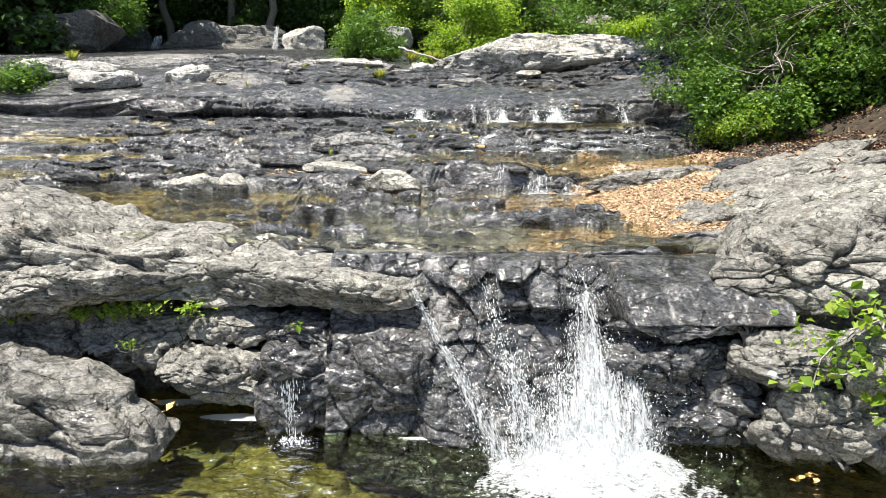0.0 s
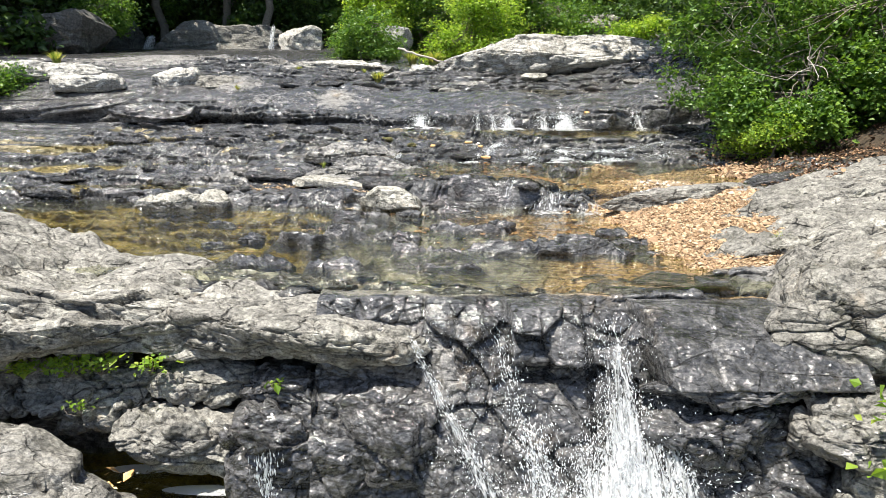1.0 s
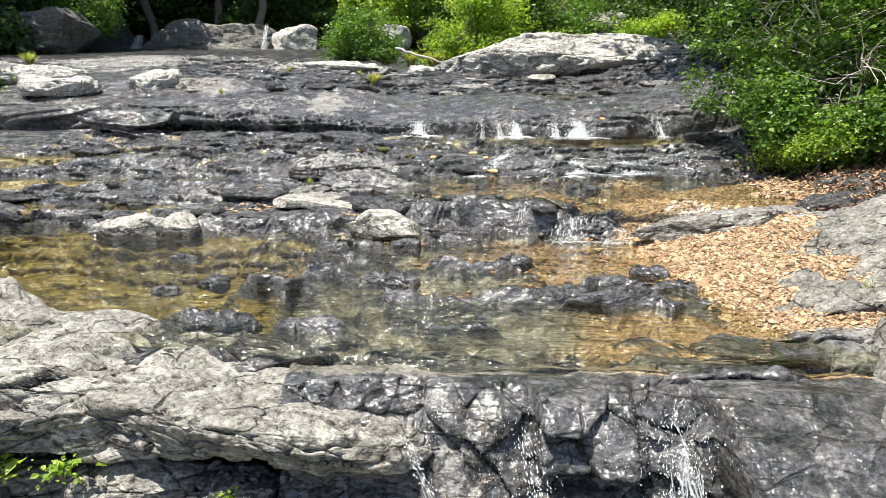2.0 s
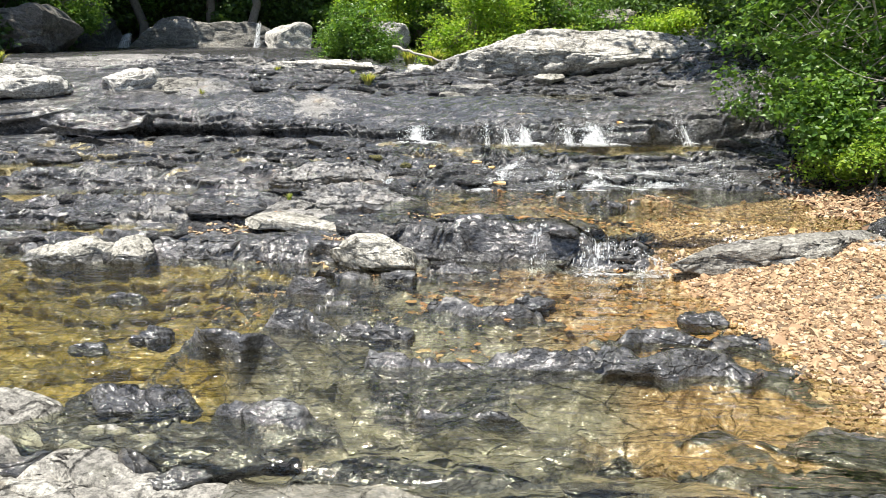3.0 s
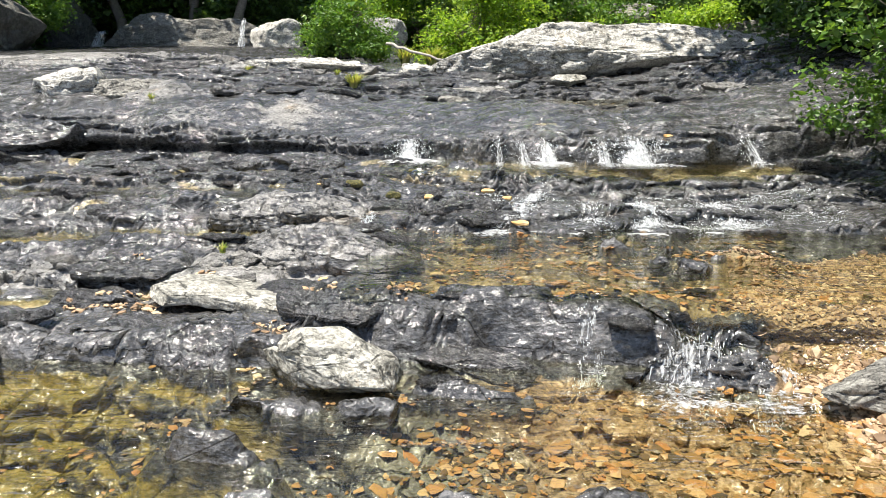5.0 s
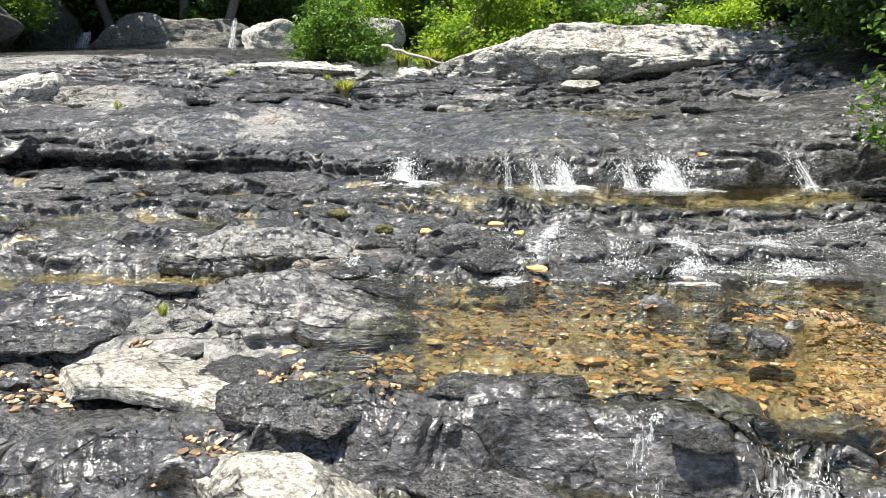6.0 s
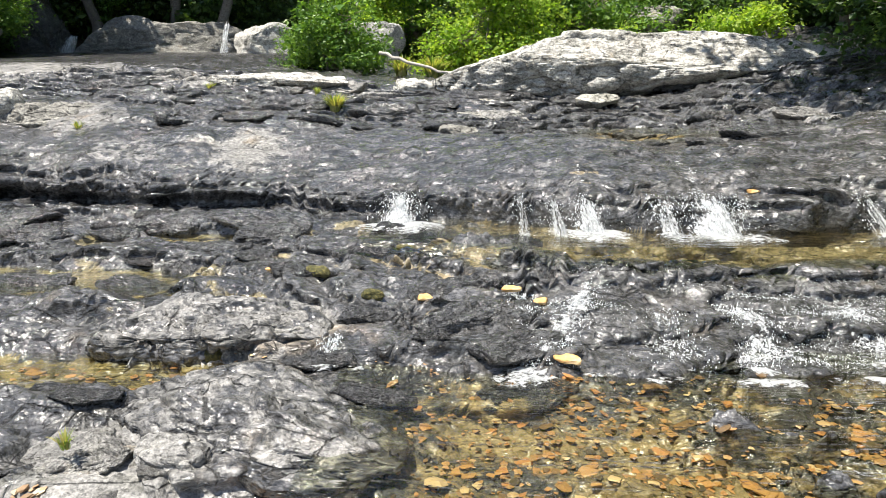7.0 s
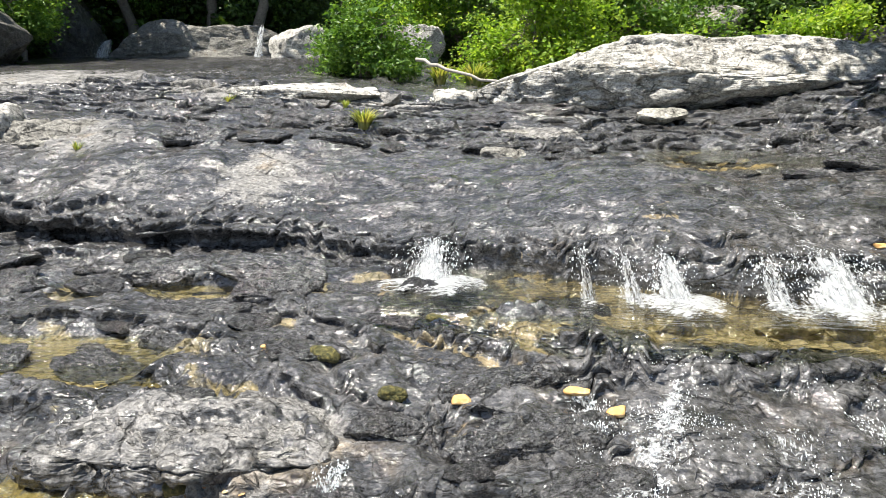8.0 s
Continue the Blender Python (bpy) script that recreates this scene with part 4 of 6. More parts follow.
rock("boulder", "large pale grey lichened boulder beside the fall's lip", [
    (1.93, 4.35, 1.10, 0.32, 0.18), (2.3, 4.5, 1.14, 0.52, 0.27), (3.0, 4.75, 1.20, 0.75, 0.33), (3.9, 4.9, 1.32, 0.9, 0.38), (4.8, 5.0, 1.5, 0.9, 0.4)],
    61, ROCK_GREY, sub=7, rough=0.2, chops=14)
bank = thing("rock_ledge", "layered grey rock ledge across the gravel bank", "rock", at=(3.2, 6.2, 1.4))
for nm, sd, sp in (
        ("lower_layer", 63, [(1.95, 5.55, 1.15, 0.25, 0.09), (2.6, 5.7, 1.32, 0.55, 0.12), (3.4, 5.95, 1.46, 0.8, 0.15), (4.8, 6.3, 1.66, 1.1, 0.22)]),
        ("middle_layer", 64, [(2.3, 6.15, 1.30, 0.2, 0.08), (2.9, 6.35, 1.46, 0.38, 0.12), (3.7, 6.65, 1.58, 0.5, 0.14), (4.9, 7.0, 1.76, 0.6, 0.18)]),
        ("upper_layer", 66, [(2.75, 6.7, 1.43, 0.14, 0.07), (3.4, 6.95, 1.54, 0.25, 0.10), (4.1, 7.25, 1.63, 0.3, 0.11), (5.0, 7.5, 1.78, 0.4, 0.14)])):
    ob = rock(nm, "", sp, sd, ROCK_GREY, sub=6, rough=0.3, layers=0.8, category="")
    ob.parent = bank
    ob.matrix_parent_inverse = Matrix.Translation(bank.location).inverted()
rock("rock_slab", "long pale rock slab lying in the gravel", [
    (1.62, 7.42, 1.34, 0.14, 0.10), (2.1, 7.45, 1.36, 0.20, 0.11), (2.65, 7.4, 1.42, 0.26, 0.12), (3.3, 7.55, 1.47, 0.24, 0.12)], 65, ROCK_GREY, sub=6, rough=0.18, line=1.26)
# stones of the middle pool
blob("stone", "pale rounded stone half out of the pool", (-3.05, 8.08, 1.24), (0.42, 0.2, 0.13), 71, ROCK_PALE, 4, sub=6, line=1.27, group="pool stones")
blob("stone", "pale rounded stone half out of the pool", (-2.60, 8.06, 1.26), (0.20, 0.17, 0.13), 72, ROCK_PALE, -6, sub=6, line=1.27, group="pool stones")
blob("boulder", "pale blocky boulder with yellowish lichen", (-0.58, 7.86, 1.32), (0.38, 0.24, 0.145), 173, ROCK_PALE, -14, -3, sub=6, chops=16, box=6, rough=0.10, line=1.24, group="pool stones")
rock("rock_slab", "pale curved rock slab with an undercut end", [
    (-1.85, 8.70, 1.41, 0.24, 0.05), (-1.5, 8.72, 1.425, 0.24, 0.055), (-1.1, 8.6, 1.39, 0.2, 0.055), (-0.65, 8.42, 1.34, 0.12, 0.045)], 74, ROCK_PALE, sub=6, rough=0.10, box=5)
shelf = thing("rock_shelf", "grey foliated rock shelf with a pebble-filled crevice", "rock", at=(-0.9, 9.5, 1.4))
for nm, lab, sd, wt_, sp in (
        ("main_layer", "", 75, 0.5, [(-1.7, 9.75, 1.48, 0.22, 0.10), (-1.2, 9.65, 1.51, 0.38, 0.13), (-0.7, 9.5, 1.50, 0.44, 0.12), (-0.2, 9.28, 1.46, 0.22, 0.09)]),
        ("front_block", "pale square-edged front block", 78, 0.25, [(-1.32, 9.30, 1.46, 0.12, 0.08), (-1.1, 9.26, 1.47, 0.14, 0.09), (-0.9, 9.22, 1.45, 0.11, 0.08)]),
        ("low_step", "black wet lower step", 79, 0.9, [(-0.95, 8.86, 1.36, 0.10, 0.06), (-0.6, 8.84, 1.38, 0.14, 0.08), (-0.28, 8.8, 1.38, 0.13, 0.08)])):
    ob = rock(nm, lab, sp, sd, ROCK_BED, sub=6, rough=0.26, layers=0.8, wet=wt_, line=1.5 if sd == 75 else None, category="")
    ob.parent = shelf
    ob.matrix_parent_inverse = Matrix.Translation(shelf.location).inverted()
rock("mossy_rock", "grey rock with yellow-green lichen between puddles", [
    (-2.05, 10.3, 1.56, 0.12, 0.08), (-1.6, 10.45, 1.60, 0.26, 0.14), (-1.15, 10.4, 1.60, 0.28, 0.15), (-0.7, 10.35, 1.56, 0.16, 0.1)], 76, ROCK_BED, sub=6, rough=0.34, wet=0.47, line=1.55)
WET = [
    ((-1.62, 6.25, 1.20), (0.12, 0.10, 0.07), 20), ((-0.32, 6.28, 1.2), (0.16, 0.09, 0.07), 5), ((-1.9, 6.1, 1.19), (0.12, 0.06, 0.04), 0), ((0.55, 6.75, 1.21), (0.16, 0.08, 0.07), 0),
    ((1.55, 6.52, 1.2), (0.16, 0.08, 0.06), 0), ((-1.38, 5.45, 1.17), (0.34, 0.16, 0.10), -14), ((-2.15, 7.05, 1.18), (0.14, 0.08, 0.05), 0), ((-0.35, 7.5, 1.2), (0.16, 0.08, 0.06), 6),
    ((1.42, 7.85, 1.26), (0.22, 0.12, 0.1), 8), ((1.38, 9.02, 1.50), (0.08, 0.07, 0.06), 0), ((1.55, 8.85, 1.50), (0.10, 0.07, 0.06), 0)]
for i, (at, half, turn) in enumerate(WET):
    blob("wet_rock", "black wet rock breaking the pool's surface", at, half, 100 + i, ROCK_BED, turn, sub=5, rough=0.3, chops=12, box=3.0, wet=1.0, group="wet rocks in the pools")
# above the smooth face
rock("rock_ledge", "flat white rock ledge with a dark underside", [
    (-3.95, 16.9, 3.06, 0.25, 0.11), (-3.3, 16.8, 3.12, 0.32, 0.15), (-2.5, 16.75, 3.13, 0.36, 0.15), (-1.45, 16.7, 3.10, 0.24, 0.12)], 201, ROCK_WHITE, sub=6, rough=0.2)
rock("big_boulder", "massive white sunlit boulder with dark cracks", [
    (-0.28, 17.1, 3.18, 0.5, 0.30), (0.9, 17.3, 3.28, 0.85, 0.42), (2.0, 17.5, 3.36, 1.0, 0.50), (3.3, 17.6, 3.36, 1.0, 0.50), (5.0, 17.7, 3.35, 1.0, 0.45), (6.4, 17.8, 3.35, 1.0, 0.38)],
    202, ROCK_WHITE, sub=7, rough=0.16, chops=14, layers=0.7)
TOP = [
    ("white low rock at the foot of the boulder", (-0.55, 17.4, 3.03), (0.5, 0.4, 0.16), ROCK_WHITE), ("white broken rock with grass at its foot", (-5.5, 14.85, 2.72), (0.6, 0.42, 0.30), ROCK_WHITE),
    ("white broken rock with grass at its foot", (-4.75, 14.7, 2.64), (0.55, 0.36, 0.21), ROCK_GREY), ("small pale stone on wet rock", (0.35, 16.2, 2.82), (0.3, 0.16, 0.07), ROCK_PALE),
    ("small pale stone on wet rock", (0.25, 15.4, 2.68), (0.22, 0.12, 0.06), ROCK_GREY), ("small pale stone on wet rock", (1.9, 16.1, 2.86), (0.35, 0.2, 0.09), ROCK_PALE),
    ("brown hump of rock on the wet face", (0.05, 14.5, 2.52), (0.22, 0.2, 0.10), ROCK_GREY), ("dark flat rock on the wet face", (0.85, 14.6, 2.58), (0.25, 0.15, 0.06), ROCK_BED),
    ("white sunlit slab on the bank", (-8.6, 15.6, 2.92), (1.2, 0.7, 0.26), ROCK_WHITE), ("white sunlit slab on the bank", (-7.3, 14.6, 2.66), (0.8, 0.45, 0.2), ROCK_WHITE),
    ("huge grey boulder by the trees, coloured as in shade", (-12.6, 22.8, 4.25), (1.75, 1.2, 0.95), ROCK_SHADED), ("grey boulder beside the small fall", (-9.55, 29.6, 4.5), (2.55, 1.3, 0.9), ROCK_GREY),
    ("white boulder beside the small fall", (-5.95, 28.6, 4.5), (0.95, 0.9, 0.72), ROCK_WHITE), ("rock under the trees, coloured as in shade", (-14.4, 30.6, 5.3), (1.0, 1.0, 1.5), ROCK_SHADED),
    ("white rock among bushes", (-2.2, 25.4, 4.3), (0.9, 0.7, 0.6), ROCK_WHITE), ("grey rock stacked above the white boulder", (4.9, 25.5, 4.75), (1.2, 0.9, 0.5), ROCK_GREY),
    ("grey rock stacked above the white boulder", (6.4, 22.0, 4.0), (1.5, 0.9, 0.4), ROCK_GREY), ("dark rock on the shaded bank", (8.0, 17.5, 3.9), (1.4, 1.0, 0.7), ROCK_GREY),
    ("dark rock on the shaded bank", (6.8, 14.5, 3.3), (0.9, 0.7, 0.35), ROCK_GREY), ("low rounded rock at the pool", (-5.2, 12.9, 2.1), (0.8, 0.4, 0.2), ROCK_BED),
]
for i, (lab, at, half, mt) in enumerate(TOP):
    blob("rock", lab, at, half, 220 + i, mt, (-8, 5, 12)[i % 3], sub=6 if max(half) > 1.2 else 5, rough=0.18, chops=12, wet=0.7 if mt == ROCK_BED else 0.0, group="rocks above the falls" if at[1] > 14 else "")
# ochre stones
for i, (x, y, s) in enumerate(((-0.8, 8.98, 0.075), (-0.18, 10.72, 0.06), (0.57, 10.0, 0.075), (-1.25, 11.2, 0.05), (0.30, 9.95, 0.05), (-0.35, 8.9, 0.04), (-1.35, 9.95, 0.05), (0.35, 10.75, 0.07), (0.52, 10.66, 0.06), (0.2, 11.0, 0.05), (2.37, 12.1, 0.06))):
    z = float(height(np.array([x]), np.array([y]))[0])
    blob("stone", "ochre angular stone on wet rock", (x, y, z + s * 0.25), (s * 0.9, s * 0.6, s * 0.32), 300 + i, STONE_ORANGE, i * 31 % 50 - 25, sub=3, rough=0.25, chops=12, group="ochre stones")

MOSS = plain("dark_olive_moss", [(0.35, (0.03, 0.035, 0.012)), (0.5, (0.07, 0.065, 0.02)), (0.65, (0.15, 0.13, 0.04))], 60, rough=0.95, bump_d=0.02)
for i, (x, y, a, b) in enumerate(((-0.9, 11.05, 0.10, 0.06), (-1.15, 11.2, 0.12, 0.05), (-0.35, 11.45, 0.08, 0.05), (0.05, 10.55, 0.07, 0.05), (-0.5, 10.75, 0.08, 0.04), (-1.35, 10.2, 0.09, 0.04))):
    z = float(height(np.array([x]), np.array([y]))[0])
    blob("moss_cushion", "dark olive moss cushion on wet rock", (x, y, z + 0.01), (a, b, 0.04), 330 + i, MOSS, i * 17 % 50 - 25, sub=4, rough=0.3, chops=3, box=2.2, group="moss cushions", category="moss")


# broken slabs that step up the bed: a dozen shapes, laid along the strata
def slab_shapes(mt, wet, seed0, count):
    made = []
    for i in range(count):
        ob = blob("split_rock", "wet black split rock lying along the strata" if wet > 0.6 else "grey split rock lying along the strata", (0, 0, 0), (1.0, 0.46, 0.20), seed0 + i, mt, 0, 0, sub=5, rough=0.22, chops=16, box=3.6, wet=wet, layers=0.9,
                  group="split rocks of the stream bed")
        made.append(ob)
    return made


def lay_slabs():
    r = np.random.default_rng(77)
    kinds = [(slab_shapes(ROCK_BED, 1.0, 1200, 8), True), (slab_shapes(ROCK_BED, 0.3, 1240, 4), False)]
    used = set()
    spots = []
    n = 7000
    X, Y = r.uniform(-5.2, 4.0, n), r.uniform(5.4, 17.2, n)
    H = r.uniform(0.12, 0.42, n) * np.where(Y < 7.4, 0.55, np.where(Y < 12.2, 1.0, 1.3))
    Z, W, f0 = height(X, Y), wetness(X, Y), across(X, FACE[0])
    level = np.where(Y < 8.1, POOL_Z, np.where((Y < 10) & (X > -0.5), UPPER_Z, np.where((Y > 10.9) & (Y < 12.2) & (X > -0.5), THIRD_Z, -9)))
    good = (np.abs(X) < 0.62 * (Y + 1)) & (rocky(X, Y) > 0.9) & (gravelly(X, Y) < 0.15) & ((Y < f0 - 0.38) | (Y > f0 + across(X, FACE[2]) * 0.9))
    good &= (Y > 7.7) & ~((X > 0.4) & (Y > 9.8) & (Y < 11.2))
    good &= (Z > level - 0.07) & ((Z > level) | (r.uniform(0, 1, n) < 0.25))
    for x, y, half, z, w in zip(X[good], Y[good], H[good], Z[good], W[good]):
        if len(spots) >= 190:
            break
        if any((x - a) ** 2 / (half + h) ** 2 + (y - b) ** 2 / (0.4 * (half + h)) ** 2 < 0.8 for a, b, h in spots):
            continue
        spots.append((x, y, half))
        shapes = kinds[0][0] if w > 0.55 else kinds[1][0]
        src = shapes[r.integers(len(shapes))]
        hz = half * r.uniform(0.7, 1.3)
        m = pose(x, y, z - 0.20 * hz * 1.45, r.normal(0, 4) + 4, r.normal(0, 4), r.normal(4, 13)) @ Matrix.Diagonal((half, half * r.uniform(0.7, 1.3), hz, 1))
        if src not in used:
            used.add(src)
            src.matrix_world = m
        else:
            copy_thing(src, Matrix()).matrix_world = m
    for shapes, _ in kinds:
        for src in shapes:
            if src not in used:
                bpy.data.objects.remove(src)


lay_slabs()


# ---- gravel, litter ----
def scatter(name, label, pts, sizes, material, flat=0.55, seed=0, sub=1, jag=0.22):
    """Many small chips in one mesh."""
    rng = np.random.default_rng(seed)
    v, f = ico(sub)
    n = len(pts)
    k = rng.integers(0, 12, n)
    shapes = np.stack([v * rng.uniform(0.7, 1.25, (1, 3)) + jag * rng.normal(size=v.shape) for _ in range(12)])
    ang = rng.uniform(0, 6.283, n)
    c, s = np.cos(ang), np.sin(ang)
    q = shapes[k] * (np.asarray(sizes)[:, None, None] * np.stack([np.ones(n), rng.uniform(0.55, 1, n), flat * rng.uniform(0.6, 1.3, n)], axis=1)[:, None, :])
    x, y = q[:, :, 0] * c[:, None] - q[:, :, 1] * s[:, None], q[:, :, 0] * s[:, None] + q[:, :, 1] * c[:, None]
    q = np.stack([x, y, q[:, :, 2] + rng.normal(0, 0.2, n)[:, None] * x], axis=-1) + np.asarray(pts)[:, None, :]
    faces = (f[None] + (np.arange(n) * len(v))[:, None, None]).reshape(-1, 3)
    me = fast_mesh(name, q.reshape(-1, 3), faces, material, sub > 1)
    return tagged(new(name, me), label, "gravel", kind="stuff")


def on_ground(x, y, lift=0.0):
    return np.stack([x, y, height(x, y) + lift], axis=1)


rng = np.random.default_rng(7)
x, y = rng.uniform(1.2, 4.6, 90000), rng.uniform(4.9, 9.8, 90000)
keep = (gravelly(x, y) > rng.uniform(0.1, 0.9, len(x))) & (rng.uniform(0, 1, len(x)) < np.clip(1.6 - 0.35 * (x - 1.5), 0.15, 1))
x, y = x[keep][:30000], y[keep][:30000]
scatter("gravel_bar", "tan and ochre gravel bank with small flat stones", on_ground(x, y, 0.004), np.clip(rng.lognormal(-4.5, 0.45, len(x)), 0.005, 0.05), GRAVEL, seed=1)
# pebbles on the pool beds
x = np.concatenate([rng.uniform(-0.3, 1.9, 6500), rng.uniform(-0.3, 2.6, 6000), rng.uniform(-2.5, 0.5, 900), rng.uniform(-3, 0.3, 900)])
y = np.concatenate([rng.uniform(5.9, 7.8, 6500), rng.uniform(8.4, 10.0, 6000), rng.uniform(7.2, 8.0, 900), rng.uniform(9.9, 10.2, 900)])
keep = (rng.uniform(-0.6, 1, len(x)) < fbm(x * 1.5, y * 1.5, 0 * x, 3, 91) * 1.2 + 0.25) & (height(x, y) < np.where(y < 8.2, POOL_Z + 0.01, np.where(x < -0.5, 1.57, UPPER_Z + 0.01)))
x, y = x[keep], y[keep]
scatter("streambed_pebbles", "wet ochre and brown pebbles under clear water", on_ground(x, y, 0.004), np.clip(rng.lognormal(-4.2, 0.55, len(x)), 0.006, 0.07), PEBBLE_WET, flat=0.22, seed=2, sub=1, jag=0.2)
x, y = rng.uniform(-2.4, -0.2, 3600), rng.uniform(7.7, 9.3, 3600)
keep = fbm(x * 2.2, y * 3.0, 0 * x, 3, 95) > 0.14
x, y = x[keep], y[keep]
scatter("crevice_pebbles", "tan pebbles caught in rock crevices", on_ground(x, y, 0.004), np.clip(rng.lognormal(-4.1, 0.4, len(x)), 0.008, 0.04), GRAVEL, flat=0.4, seed=3, sub=1, jag=0.2)


def leaves(pts, size, seed, up=0.5, spread=0.35, fold=0.25, slim=0.36):
    """Corners and faces of folded, pointed leaves at pts."""
    r = np.random.default_rng(seed)
    n = len(pts)
    size = size * r.lognormal(0, spread, n)
    d = r.normal(size=(n, 3))
    d[:, 2] = d[:, 2] * 0.5 - 0.15
    d /= np.linalg.norm(d, axis=1)[:, None]
    u = r.normal(size=(n, 3)) * (1 - up) + np.array([0, 0, up])
    s = np.cross(d, u)
    s /= np.linalg.norm(s, axis=1)[:, None] + 1e-9
    nn = np.cross(s, d)
    L = size[:, None]
    a = pts
    tip = pts + d * L - nn * L * 0.12
    mid = pts + d * L * 0.48
    lft, rgt = mid + s * L * slim + nn * L * fold * 0.4, mid - s * L * slim + nn * L * fold * 0.4
    v = np.stack([a, rgt, tip, lft], axis=1).reshape(-1, 3)
    i = np.arange(n) * 4
    f = np.concatenate([np.stack([i, i + 1, i + 2], axis=1), np.stack([i, i + 2, i + 3], axis=1)])
    return v, f


x, y = rng.uniform(2.6, 7.5, 40000), rng.uniform(5.0, 13.5, 40000)
keep = (x > 3.0 + 0.6 * fbm(x, y, 0 * x, 3, 97) + np.abs(y - 9) * 0.2 + np.clip(y - 10, 0, 9) * 0.9) & (rng.uniform(0, 1, len(x)) < np.clip((x - 2.4) * 0.8, 0.05, 1))
x, y = x[keep][:24000], y[keep][:24000]
lv, lf = leaves(on_ground(x, y, 0.012), 0.038, 5, up=0.93, fold=0.5)
tagged(new("leaf_litter", fast_mesh("leaf_litter", lv, lf, LITTER, False)), "brown dead leaves strewn on the bank", "leaf litter", kind="stuff")


# ---- bushes and trees ----
def tube(path, r0, r1, sides=6):
    """Corners and quads of a tapered tube along a path."""
    path = np.asarray(path, dtype=float)
    n = len(path)
    t = np.gradient(path, axis=0)
    t /= np.linalg.norm(t, axis=1)[:, None] + 1e-9
    ref = np.where(np.abs(t[:, 2:3]) > 0.9, [[1.0, 0, 0]], [[0, 0, 1.0]])
    a = np.cross(t, ref)
    a /= np.linalg.norm(a, axis=1)[:, None]
    b = np.cross(t, a)
    r = np.linspace(r0, r1, n)
    g = np.linspace(0, 2 * np.pi, sides, endpoint=False)
    v = path[:, None, :] + r[:, None, None] * (np.cos(g)[None, :, None] * a[:, None, :] + np.sin(g)[None, :, None] * b[:, None, :])
    i = np.arange(n * sides).reshape(n, sides)
    j = np.roll(i, -1, axis=1)
    return v.reshape(-1, 3), np.stack([i[:-1], j[:-1], j[1:], i[1:]], axis=-1).reshape(-1, 4)


def joined(pieces):
    vs, fs, o = [], [], 0
    for v, f in pieces:
        vs.append(v)
        fs.append(f + o)
        o += len(v)
    return np.concatenate(vs), np.concatenate(fs)


def limb(p, q, r0, r1, rg, sag=0.1, n=7, sides=6):
    s = np.linspace(0, 1, n)[:, None]
    p, q = np.asarray(p, dtype=float), np.asarray(q, dtype=float)
    d = np.linalg.norm(q - p)
    off = rg.normal(size=3) * sag * d
    return tube(p + (q - p) * s + np.sin(s * np.pi) * off + rg.normal(0, 0.012 * d, (n, 3)), r0, r1, sides)


def bush(name, label, at, half, clumps, per, size, material, seed, stems=5, lean=(0, 0), category="bush", spread=0.16, group=""):
    """A shrub: stems and limbs from the root, and clumps of leaves over an uneven dome."""
    rg = np.random.default_rng(seed)
    ob = thing(name, label, category, group, at)
    half = np.array(half)
    # five or six overlapping lobes make the outline uneven
    lobes = 9
    mid = rg.uniform(-0.75, 0.75, (lobes, 3)) * half * (1, 1, 0.7) + (0, 0, half[2] * 0.8)
    mid[:4, 2] = half[2] * np.array((0.15, 0.25, 0.3, 0.4))
    size_of = rg.uniform(0.3, 0.62, lobes)
    which = rg.integers(0, lobes, clumps)
    d = rg.normal(size=(clumps, 3))
    d /= np.linalg.norm(d, axis=1)[:, None]
    rad = rg.uniform(0.35, 1.0, clumps) ** 0.6 * (1 + 0.9 * fbm(d[:, 0] * 2.2 + which, d[:, 1] * 1.8, d[:, 2] * 1.8, 3, seed))
    c = d * (rad * size_of[which])[:, None] * half + mid[which] + np.array([lean[0], lean[1], 0])
    c[:, 2] = np.where(c[:, 2] < 0.06, rg.uniform(0.06, 0.4, clumps), c[:, 2])
    wood = []
    for i in range(stems):
        g = c[rg.integers(clumps)]
        top = np.array([g[0] * 0.5, g[1] * 0.5, half[2] * rg.uniform(0.7, 1.2)])
        wood.append(limb((rg.normal(0, 0.08), rg.normal(0, 0.08), -0.1), top, 0.012 * half[2] + 0.012, 0.008, rg))
        for j in range(max(4, clumps // (stems * 6))):
            e = c[rg.integers(clumps)]
            wood.append(limb(top * rg.uniform(0.35, 1.0), e, 0.010, 0.003, rg, 0.12, 6, 4))
    v, f = joined(wood)
    part("stem", fast_mesh(name + "_stem", v + np.array(at), f, BARK), ob)
    pts = np.repeat(c, per, axis=0) + rg.normal(0, spread, (clumps * per, 3)) * (1, 1, 0.55)
    v, f = leaves(pts, size, seed + 1)
    part("foliage", fast_mesh(name + "_foliage", v + np.array(at), f, material, False), ob)
    return ob


